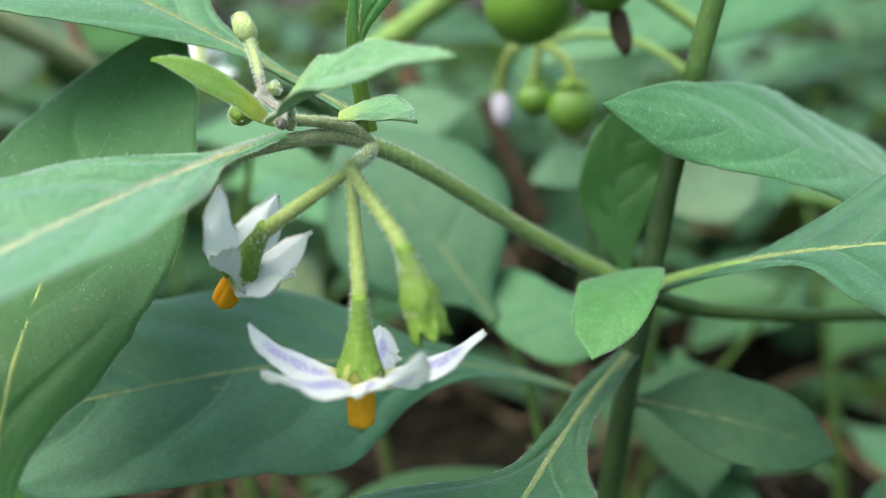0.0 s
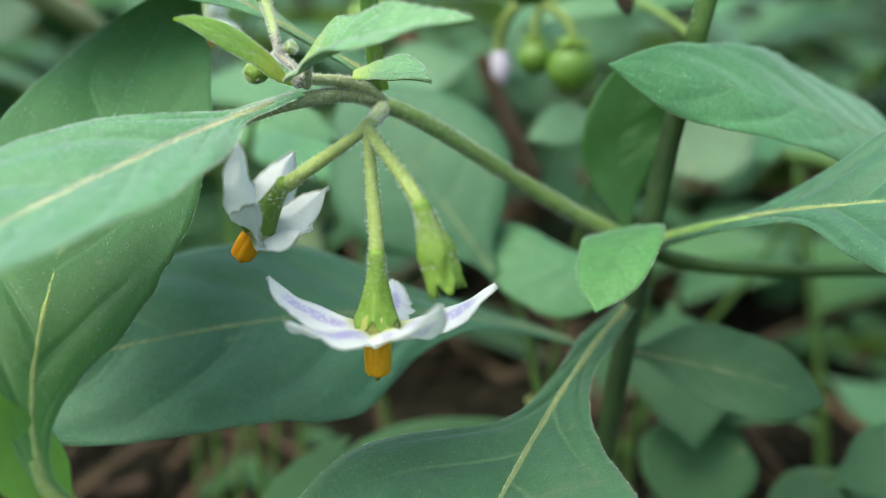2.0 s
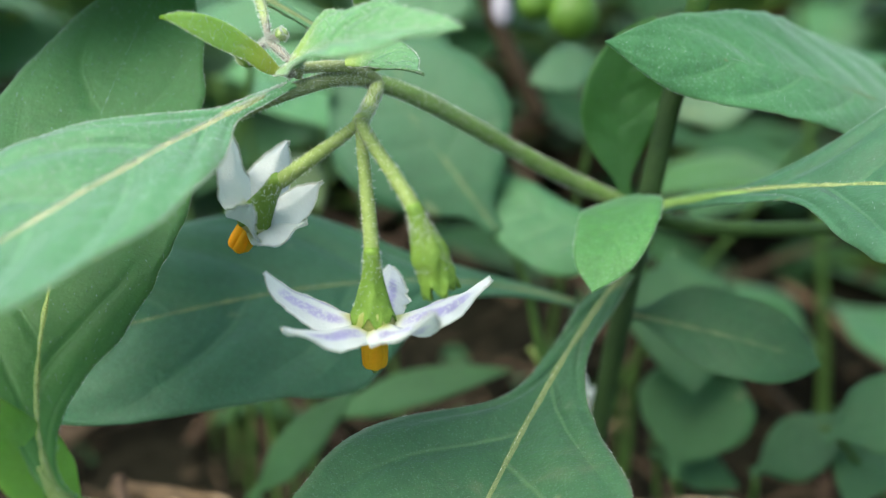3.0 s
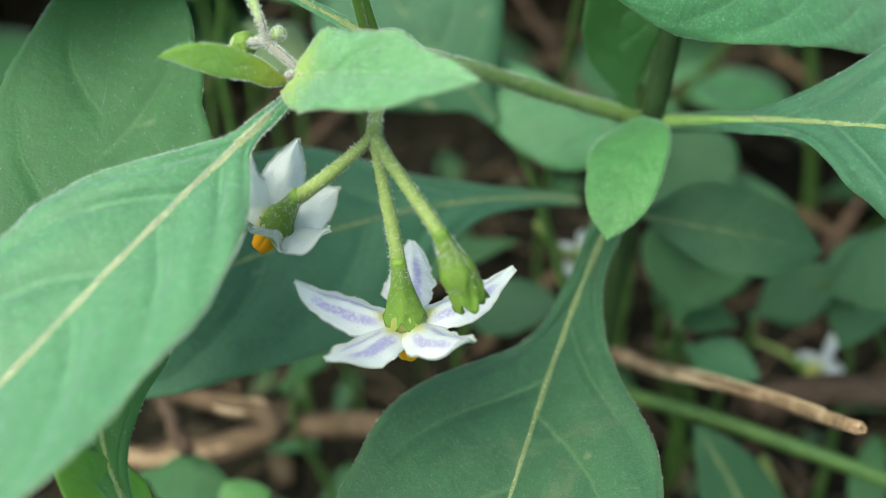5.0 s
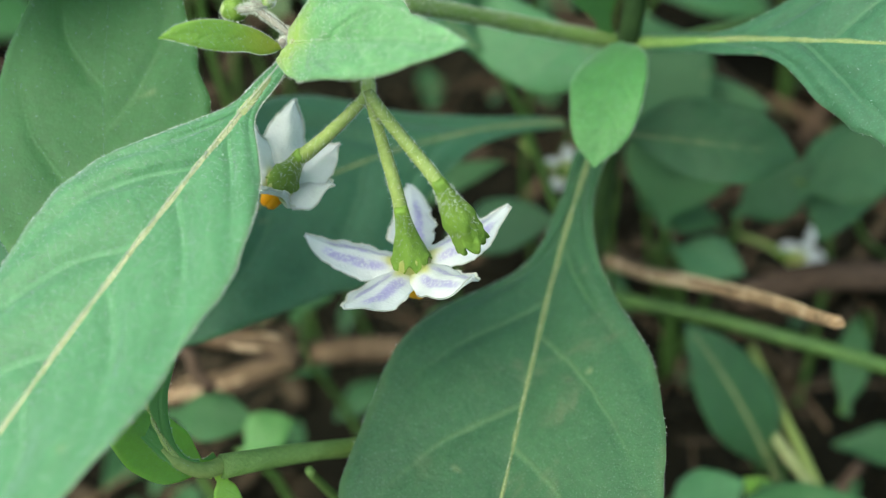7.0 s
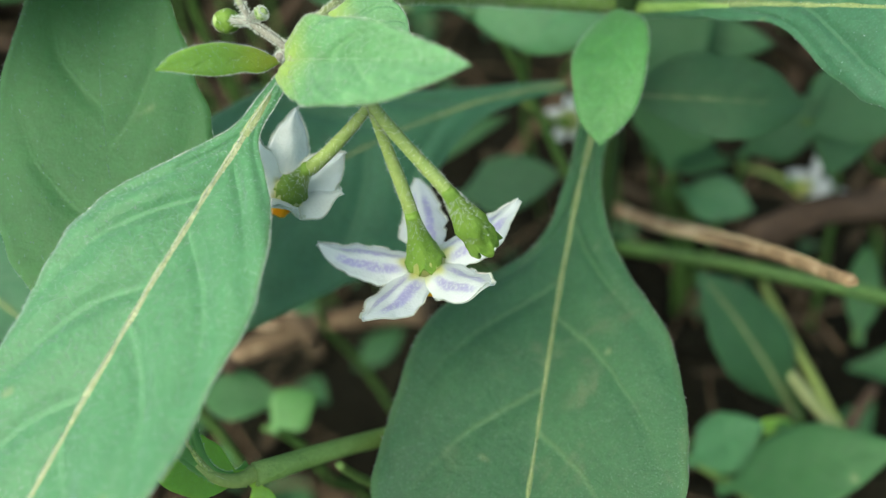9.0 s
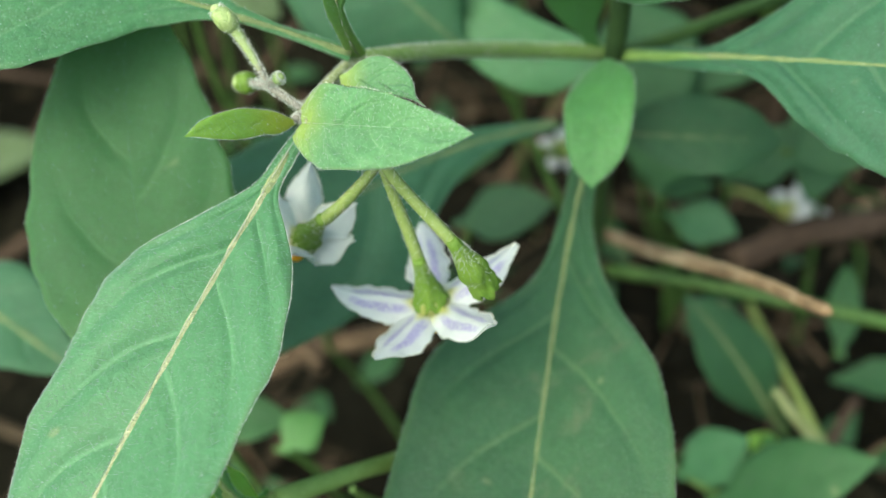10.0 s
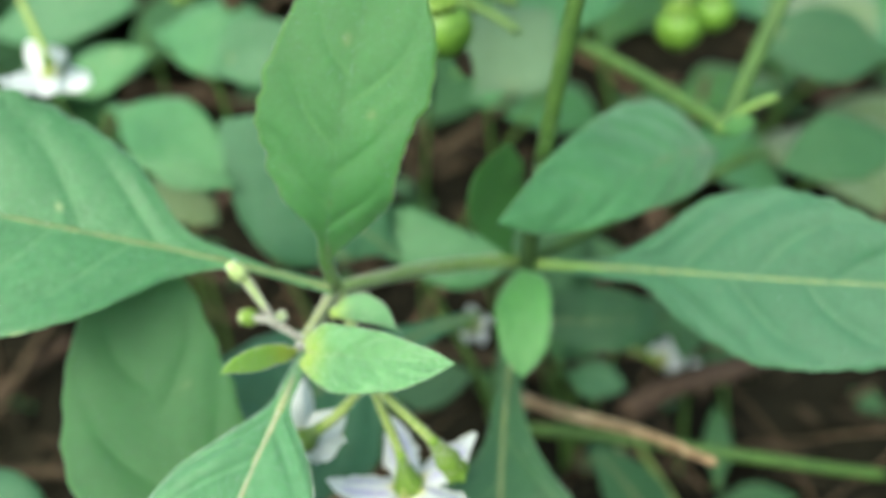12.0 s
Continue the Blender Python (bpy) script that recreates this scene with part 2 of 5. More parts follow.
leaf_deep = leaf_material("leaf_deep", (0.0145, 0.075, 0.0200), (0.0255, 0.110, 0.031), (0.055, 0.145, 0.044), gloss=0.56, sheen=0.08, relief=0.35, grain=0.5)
leaf_broad = leaf_material("leaf_broad", (0.015, 0.070, 0.024), (0.027, 0.104, 0.036), (0.085, 0.18, 0.06), gloss=0.50, sheen=0.14, relief=1.6, grain=0.45, stain=0.3)
leaf_lime = leaf_material("leaf_lime", (0.21, 0.48, 0.075), (0.31, 0.60, 0.13), (0.30, 0.55, 0.16), pairs=5.0, relief=0.25, grain=0.3, foot=0.4, foot_to=0.3, lit=0.6, through_light=(0.60, 0.85, 0.10))
leaf_grey = leaf_material("leaf_grey", (0.055, 0.130, 0.056), (0.092, 0.190, 0.092), (0.13, 0.24, 0.12), gloss=0.55, relief=0.4, stain=0.12)
leaf_old = leaf_material("leaf_old", (0.075, 0.14, 0.05), (0.13, 0.205, 0.08), (0.18, 0.25, 0.10), gloss=0.55, stain=0.4)
midrib_pale = grain_material("midrib_pale", [(0.3, (0.13, 0.205, 0.060)), (0.7, (0.24, 0.305, 0.12))], 1500.0, 0.6, bump=0.9, fine_scale=6000.0)
midrib_tan = grain_material("midrib_tan", [(0.3, (0.28, 0.32, 0.15)), (0.7, (0.45, 0.48, 0.28))], 1500.0, 0.65, bump=1.0, fine_scale=6000.0)
midrib_lime = grain_material("midrib_lime", [(0.3, (0.23, 0.34, 0.075)), (0.7, (0.38, 0.48, 0.15))], 1500.0, 0.6, bump=0.9, fine_scale=6000.0)
stem_green = grain_material("stem_green", [(0.3, (0.135, 0.27, 0.050)), (0.7, (0.235, 0.39, 0.10))], 700.0, 0.5, bump=1.0, fine_scale=5000.0)
stem_olive = grain_material("stem_olive", [(0.3, (0.18, 0.24, 0.075)), (0.7, (0.32, 0.375, 0.17))], 900.0, 0.55, bump=0.6, fine_scale=5000.0)
stem_dark = grain_material("stem_dark", [(0.3, (0.038, 0.098, 0.018)), (0.7, (0.085, 0.18, 0.034))], 400.0, 0.45)
# darker copy of stem_dark, with the lower stem's shade put into its colour
stem_shaded = grain_material("stem_shaded", [(0.3, (0.018, 0.048, 0.012)), (0.7, (0.044, 0.095, 0.024))], 400.0, 0.5)
bud_pale = grain_material("bud_pale", [(0.3, (0.25, 0.38, 0.10)), (0.7, (0.44, 0.54, 0.25))], 900.0, 0.5)
stem_grey = grain_material("stem_grey", [(0.3, (0.17, 0.175, 0.12)), (0.7, (0.36, 0.35, 0.29))], 1200.0, 0.7, bump=0.6)
pedicel_green = grain_material("pedicel_green", [(0.3, (0.20, 0.315, 0.06)), (0.7, (0.33, 0.435, 0.13))], 2200.0, 0.5)
calyx_green = grain_material("calyx_green", [(0.3, (0.105, 0.24, 0.022)), (0.7, (0.23, 0.39, 0.06))], 1100.0, 0.45, bump=0.7, fine_scale=5000.0, lit=(0.35, 0.5, 0.05))
anther_yellow = grain_material("anther_yellow", [(0.3, (1.0, 0.53, 0.016)), (0.7, (1.0, 0.68, 0.04))], 900.0, 0.4, lit=(1.0, 0.70, 0.035), lit_mix=0.5)
berry_green = grain_material("berry_green", [(0.3, (0.06, 0.16, 0.015)), (0.7, (0.14, 0.29, 0.036))], 250.0, 0.36, bump=0.1)
bark_tan = grain_material("bark_tan", [(0.32, (0.07, 0.045, 0.022)), (0.48, (0.33, 0.22, 0.11)), (0.66, (0.70, 0.56, 0.36))], 520.0, 0.75, bump=1.0, depth=0.0006, spec=0.12)
wood_cream = grain_material("wood_cream", [(0.25, (0.38, 0.28, 0.13)), (0.75, (0.78, 0.67, 0.43))], 600.0, 0.75, bump=0.8, depth=0.0004, spec=0.12)
bark_grey = grain_material("bark_grey", [(0.25, (0.055, 0.039, 0.022)), (0.75, (0.22, 0.158, 0.092))], 320.0, 0.8, bump=0.9, depth=0.0006, spec=0.12)
# greyed white petal: the closed flower hangs in shade, painted into its colour
petal_shaded = grain_material("petal_shaded", [(0.3, (0.38, 0.38, 0.44)), (0.7, (0.52, 0.52, 0.58))], 900.0, 0.6)
bark_brown = grain_material("bark_brown", [(0.25, (0.040, 0.028, 0.018)), (0.75, (0.155, 0.110, 0.072))], 200.0, 0.8, bump=0.9, depth=0.0006, spec=0.12)
dry_brown = grain_material("dry_brown", [(0.25, (0.014, 0.012, 0.007)), (0.75, (0.095, 0.074, 0.044))], 150.0, 0.8, bump=0.8, depth=0.0005, spec=0.12)
leaf_dry = grain_material("leaf_dry", [(0.25, (0.045, 0.032, 0.017)), (0.75, (0.16, 0.115, 0.065))], 120.0, 0.75, bump=0.6, depth=0.0005, spec=0.15)
# moist humus, taken darker to put the deep shade under leaves into it
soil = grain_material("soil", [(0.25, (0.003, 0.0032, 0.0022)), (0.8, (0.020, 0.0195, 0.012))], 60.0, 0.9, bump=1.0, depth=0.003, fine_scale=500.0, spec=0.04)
hair_white = grain_material("hair_white", [(0.3, (0.58, 0.64, 0.55)), (0.7, (0.78, 0.82, 0.74))], 900.0, 0.6, lit=(0.7, 0.8, 0.65))


# ---- builders (all lengths in millimetres) ----
def part(name, bm, mat, parent=None, label="", smooth=True):
    me = bpy.data.meshes.new(name)
    if smooth:
        for f in bm.faces:
            f.smooth = True
    bm.to_mesh(me)
    bm.free()
    me.materials.append(mat)
    ob = new(name, me)
    if parent is not None:
        ob.parent = parent
    if label:
        tagged(ob, label)
    return ob


def thing(name, label, category, group="", at=(0, 0, 0)):
    ob = new(name)
    ob.empty_display_size = 0.005
    return tagged(ob, label, category, group)


def bezier(p, t):
    a, b, c, d = p
    return a * (1 - t) ** 3 + b * (3 * t * (1 - t) ** 2) + c * (3 * t * t * (1 - t)) + d * t**3


def bezier_way(p, t):
    a, b, c, d = p
    return ((b - a) * (1 - t) ** 2 + (c - b) * (2 * t * (1 - t)) + (d - c) * t * t).normalized()


KNOTS = (0.0, 0.1, 0.2, 0.32, 0.45, 0.6, 0.75, 0.88, 1.0)
OVATE = (0.06, 0.16, 0.50, 0.86, 1.0, 0.93, 0.68, 0.38)


def outline(t, widths):
    """Half the width of a blade at t, a smooth curve through its widths at the knots; it ends in a point."""
    v = list(widths) + [0.0]
    k = max(i for i in range(8) if t >= KNOTS[i])
    h = KNOTS[k + 1] - KNOTS[k]
    u = (t - KNOTS[k]) / h

    def slope(i):
        a, c = max(i - 1, 0), min(i + 1, 8)
        return (v[c] - v[a]) / (KNOTS[c] - KNOTS[a])

    return v[k] * (2 * u**3 - 3 * u**2 + 1) + slope(k) * h * (u**3 - 2 * u**2 + u) + v[k + 1] * (3 * u**2 - 2 * u**3) + slope(k + 1) * h * (u**3 - u**2)


def tube(bm, points, radii, ring=10, rough=0.0, seed=0):
    """A closed tube along points (mm) with the given radii."""
    pts = [Vector(p) for p in points]
    side = None
    rows = []
    for i, p in enumerate(pts):
        way = (pts[min(i + 1, len(pts) - 1)] - pts[max(i - 1, 0)]).normalized()
        if side is None:
            side = way.orthogonal().normalized()
        side = (side - way * side.dot(way)).normalized()
        up = way.cross(side)
        row = []
        for k in range(ring):
            a = 2 * math.pi * k / ring
            d = side * math.cos(a) + up * math.sin(a)
            r = radii[i] * (1 + rough * noise.noise((p + d * radii[i]) * 0.9 + Vector((seed, 0, 0))))
            row.append(bm.verts.new((p + d * r) * MM))
        rows.append(row)
    for a, b in zip(rows, rows[1:]):
        for k in range(ring):
            bm.faces.new((a[k], a[(k + 1) % ring], b[(k + 1) % ring], b[k]))
    bm.faces.new(rows[0][::-1])
    bm.faces.new(rows[-1])


def tube_mesh(pts, radii, ring=12):
    bm = bmesh.new()
    tube(bm, pts, radii, ring, 0.08)
    return bm


def sweep(control, r0, r1, n=18, bulge=0.0, wander=0.0, seed=0):
    p = [Vector(c) for c in control]
    pts, radii = [], []
    for i in range(n + 1):
        t = i / n
        q = bezier(p, t)
        if wander:
            q = q + Vector((noise.noise((t * 3, seed, 0.3)), noise.noise((t * 3, seed, 5.3)), noise.noise((t * 3, seed, 9.3)))) * wander
        pts.append(q)
        radii.append(r0 + (r1 - r0) * t + bulge * math.sin(math.pi * t))
    return pts, radii


def stem(name, control, r0, r1, mat, parent, label="", ring=10, rough=0.12, n=18, wander=0.0, seed=0, nodes=(), down=0):
    bm = bmesh.new()
    pts, radii = sweep(control, r0, r1, n, wander=wander, seed=seed)
    for t, extra in nodes:
        for i in range(n + 1):
            radii[i] += extra * math.exp(-(((i / n - t) * n / 1.2) ** 2))
    tube(bm, pts, radii, ring, rough, seed)
    ob = part(name, bm, mat, parent, label)
    if down:
        stem_down(ob, control, r0, r1, down, seed)
    return ob


def leaf(parent, mat, control, wide_a, wide_b, fold, na, nm, nb, seed=0, nu=9, nv=44, wave=0.25, cup=0.05, quilt=0.2,
         petiole=0.5, thick=0.22, rib=0.17, rib_mat=None, label="", name="leaf", down=0, fuzz=0, tooth=0.02, heart=0.0, rib_from=0.0, rib_end=1.0):
    """One leaf: a blade with thickness along a curved midrib, wavy and puckered between its veins, and the midrib as a piece."""
    p = [Vector(c) for c in control]
    na, nb = Vector(na), Vector(nb)
    nm = Vector(nm)
    bm = bmesh.new()
    uvl = bm.loops.layers.uv.new("UVMap")
    top, low, uvs = [], [], {}
    spine, rim, ways = [], [], []
    for j in range(nv + 1):
        t = j / nv
        m, way = bezier(p, t), bezier_way(p, t)
        n = na.lerp(nm, 2 * t) if t < 0.5 else nm.lerp(nb, 2 * t - 1)
        n = (n - way * n.dot(way)).normalized()
        s = way.cross(n)
        halves = (outline(t, wide_a), outline(t, wide_b))
        half = sum(halves) / 2
        foot = petiole * max(0.0, 1 - t / 0.4)
        ra, rb = [], []
        for i in range(-nu, nu + 1):
            u = i / nu
            jag = 1 + 0.035 * noise.noise((t * 9, seed * 3.1 + (7 if u > 0 else 0), 0.0)) + tooth * noise.noise((t * 26, seed + (3 if u > 0 else 0), 2.0))
            h = max(halves[1 if u > 0 else 0] * jag, foot, 0.02)
            a = abs(u)
            lift = a * h * math.sin(fold) * min(1.0, 0.2 + t / 0.3) - cup * h * a * a
            lift += wave * a * a * math.sin(t * 15 + seed * 2.3 + (1.7 if u > 0 else 0)) * min(1.0, h / 3)
            run = (t * 6.0 - 0.85 * a - 0.75 * a**3 + (0.37 if u > 0 else 0) + 0.57) % 1.0
            lift += quilt * min(1.0, h / 4) * (math.sin(math.pi * run) ** 2) * 1.15 * a * (1.15 - a)
            lift += 0.5 * a * noise.noise((t * 3, u * 1.5, seed * 1.7)) * min(1.0, h / 4)
            q = m + s * (u * h * math.cos(fold)) + n * lift - way * (heart * a * max(0.0, 1 - t / 0.3) ** 2)
            e = thick * 0.5 * (1 - 0.65 * a**4)
            ra.append(bm.verts.new((q + n * e) * MM))
            rb.append(bm.verts.new((q - n * e) * MM))
            uvs[ra[-1]] = uvs[rb[-1]] = (u * 0.5 + 0.5, t)
        top.append(ra)
        low.append(rb)
        spine.append((m, n, half, foot))
        ways.append(n * 0.7 + way * 0.5)
        if 0.02 < t < 0.99:
            rim += [(ra[0].co / MM, -s), (ra[-1].co / MM, s), (m + n * (thick + rib * 0.5), n) if rib > 0.06 else (ra[0].co / MM, -s)]
    k = 2 * nu
    rg, down_seats, widest = random.Random(seed + 9), [], max(q[2] for q in spine)
    while len(down_seats) < fuzz:
        j, i, a, b = rg.randrange(nv), rg.randrange(k), rg.random(), rg.random()
        if rg.random() * widest < spine[j][2]:
            down_seats.append((top[j][i].co.lerp(top[j][i + 1].co, a).lerp(top[j + 1][i].co.lerp(top[j + 1][i + 1].co, a), b) / MM, ways[j]))
    for j in range(nv):
        for i in range(k):
            bm.faces.new((top[j][i], top[j][i + 1], top[j + 1][i + 1], top[j + 1][i]))
            bm.faces.new((low[j][i], low[j + 1][i], low[j + 1][i + 1], low[j][i + 1]))
        bm.faces.new((top[j][0], top[j + 1][0], low[j + 1][0], low[j][0]))
        bm.faces.new((top[j][k], low[j][k], low[j + 1][k], top[j + 1][k]))
    for f in bm.faces:
        for lp in f.loops:
            lp[uvl].uv = uvs[lp.vert]
    ob = part(name, bm, mat, parent, label)
    bm = bmesh.new()
    pts = [m - n * (rib * 0.2 * (1 - j / nv)) for j, (m, n, h, f) in enumerate(spine[: nv - 1]) if rib_from * nv <= j < rib_end * nv]
    radii = [rib * (1 - 0.85 * j / (nv * rib_end)) + min(0.11, rib * 0.65) * min(1.0, 8 * (1.02 - j / (nv * rib_end))) for j in range(len(pts))]
    radii = [r * (1 + 0.16 * noise.noise((j * 0.55, seed * 1.3, 4.0))) for j, r in enumerate(radii)]
    tube(bm, pts, radii, 8, 0.3, seed)
    part("midrib", bm, rib_mat or midrib_pale, ob)
    if down:
        hairs(ob, rim, down, seed)
    if fuzz:
        if fuzz > 5000:
            hairs(ob, [(m + n * (rib + 0.05), n) for m, n, _, _ in spine[2:-8]], 1000, seed + 70, 0.2, 1, 0.011)
        hairs(ob, down_seats, fuzz, seed + 50, 0.15, 0, 0.009)
    return ob


def hairs(parent, seats, count, seed=0, length=0.13, skip=3, thick=0.010):
    """Fine white down: thin tapered hairs that stand on the given seats (place, way out)."""
    rg = random.Random(seed)
    verts, faces = [], []
    for _ in range(count):
        k = rg.randrange(len(seats) - skip)
        p, w = seats[k]
        p = p.lerp(seats[k + skip][0], rg.random()) if (seats[k + skip][0] - p).length < 2.5 else p
        w = (w + Vector((rg.uniform(-0.5, 0.5), rg.uniform(-0.5, 0.5), rg.uniform(-0.2, 0.6)))).normalized()
        side = w.orthogonal().normalized() * thick
        up = w.cross(side)
        base = len(verts)
        for d in (side, up * 0.87 - side * 0.5, -up * 0.87 - side * 0.5):
            verts.append((p + d) * MM)
        verts.append((p + w * length * rg.uniform(0.5, 1.2)) * MM)
        faces += [(base, base + 1, base + 3), (base + 1, base + 2, base + 3), (base + 2, base, base + 3)]
    me = bpy.data.meshes.new("down")
    me.from_pydata(verts, [], faces)
    me.materials.append(hair_white)
    ob = new("down", me)
    ob.parent = parent
    return tagged(ob, "fine white hairs", kind="stuff")


def stem_down(parent, control, r0, r1, count, seed):
    rg = random.Random(seed)
    p = [Vector(c) for c in control]
    seats = []
    for k in range(count):
        t = k / count
        way = bezier_way(p, t)
        s = way.orthogonal().normalized()
        a = rg.uniform(0, 6.283)
        d = s * math.cos(a) + way.cross(s) * math.sin(a)
        seats.append((bezier(p, t) + d * (r0 + (r1 - r0) * t) * 0.95, d))
    verts, faces = [], []
    for q, d in seats:
        w = (d + Vector((rg.uniform(-0.4, 0.4), rg.uniform(-0.4, 0.4), rg.uniform(-0.4, 0.4)))).normalized()
        side = w.orthogonal().normalized() * 0.015
        up = w.cross(side)
        base = len(verts)
        for e in (side, up * 0.87 - side * 0.5, -up * 0.87 - side * 0.5):
            verts.append((q + e) * MM)
        verts.append((q + w * 0.17 * rg.uniform(0.4, 1.3)) * MM)
        faces += [(base, base + 1, base + 3), (base + 1, base + 2, base + 3), (base + 2, base, base + 3)]
    me = bpy.data.meshes.new("down")
    me.from_pydata(verts, [], faces)
    me.materials.append(hair_white)
    ob = new("down", me)
    ob.parent = parent
    return tagged(ob, "fine white hairs", kind="stuff")


def petal(bm_name, parent, mat, centre, tip, axis, w=1.2, arch=0.12, seed=0, inner=0.1, fringe=0, rough=1.0):
    """A pointed petal from the middle of a flower out and back to its tip, with a raised keel and curled sides."""
    c, e, ax = Vector(centre), Vector(tip), Vector(axis).normalized()
    out_way = (e - c) - ax * (e - c).dot(ax)
    a = c + out_way.normalized() * inner
    p = [a, a + out_way * 0.35 + ax * arch, c + out_way * 0.78 + ax * arch * 0.55 + (e - c - out_way) * 0.45, e]
    bm = bmesh.new()
    uvl = bm.loops.layers.uv.new("UVMap")
    top, low, uvs = [], [], {}
    nv, nu = 28, 7
    edge = []
    for j in range(nv + 1):
        t = j / nv
        m, way = bezier(p, t), bezier_way(p, t)
        n = (-ax - way * (-ax).dot(way)).normalized()
        s = way.cross(n)
        h = w * (0.62 + 0.38 * math.sin(min(1.0, t / 0.45) * math.pi / 2)) if t < 0.45 else w * max(0.03, 1 - ((t - 0.45) / 0.55) ** 1.6)
        ra, rb = [], []
        for i in range(-nu, nu + 1):
            u = i / nu
            lift = 0.12 * h * math.cos(u * math.pi * 1.0) - 0.12 * h * u * u + 0.12 * noise.noise((t * 4, u * 2, seed * 2.2))
            lift += 0.10 * abs(u) * math.sin(t * 14 + seed * 1.9 + (2 if u > 0 else 0))
            q = m + s * (u * h * (1 + 0.09 * noise.noise((t * 7, seed, u)) + 0.13 * rough * abs(u) ** 2 * noise.noise((t * 15, seed, 5.0 if u > 0 else 0.0)))) + n * lift
            th = 0.09 * (1 - 0.6 * abs(u))
            ra.append(bm.verts.new((q + n * th) * MM))
            rb.append(bm.verts.new((q - n * th) * MM))
            uvs[ra[-1]] = uvs[rb[-1]] = (u * 0.5 + 0.5, t)
        top.append(ra)
        low.append(rb)
        if t > 0.3:
            edge += [(ra[0].co / MM, way * 0.5 - s), (ra[-1].co / MM, way * 0.5 + s)]
    k = 2 * nu
    for j in range(nv):
        for i in range(k):
            bm.faces.new((top[j][i], top[j][i + 1], top[j + 1][i + 1], top[j + 1][i]))
            bm.faces.new((low[j][i], low[j + 1][i], low[j + 1][i + 1], low[j][i + 1]))
        bm.faces.new((top[j][0], top[j + 1][0], low[j + 1][0], low[j][0]))
        bm.faces.new((top[j][k], low[j][k], low[j + 1][k], top[j + 1][k]))
    bm.faces.new(top[0] + low[0][::-1])
    bm.faces.new(top[nv][::-1] + low[nv])
    for f in bm.faces:
        for lp in f.loops:
            lp[uvl].uv = uvs[lp.vert]
    ob = part(bm_name, bm, mat, parent)
    if fringe:
        hairs(ob, edge, fringe, seed, 0.15, 2)
    return ob


def turned(bm, centre, axis, profile, ring=20, lobes=0, lobe_depth=0.0, wall=0.0, ragged=0.0):
    """A body turned round an axis: profile rows of (along, radius); the last row may be cut into lobes."""
    c, ax = Vector(centre), Vector(axis).normalized()
    s = ax.orthogonal().normalized()
    v = ax.cross(s)
    rows = []
    full = [(j, along, r) for j, (along, r) in enumerate(profile)]
    if wall:
        full += [(j, along, max(0.05, r - wall)) for j, along, r in full[:2:-1]]
    for j, along, r in full:
        row = []
        for k in range(ring):
            a = 2 * math.pi * k / ring
            f = j / (len(profile) - 1)
            cut = lobe_depth * f**3 * (0.5 - 0.5 * math.cos(a * lobes)) ** (3.0 if ragged else 1.6) if lobes else 0.0
            cut += ragged * f**3 * noise.noise((math.cos(a) * 2.5, math.sin(a) * 2.5, c.z))
            rr = r * (1 + (0.05 + ragged * 0.5 * f) * noise.noise((math.cos(a) * 2, math.sin(a) * 2, j * 0.7 + c.x)))
            row.append(bm.verts.new((c + ax * (along - cut) + (s * math.cos(a) + v * math.sin(a)) * rr) * MM))
        rows.append(row)
    for a, b in zip(rows, rows[1:]):
        for k in range(ring):
            bm.faces.new((a[k], a[(k + 1) % ring], b[(k + 1) % ring], b[k]))
    bm.faces.new(rows[0][::-1])
    bm.faces.new(rows[-1])


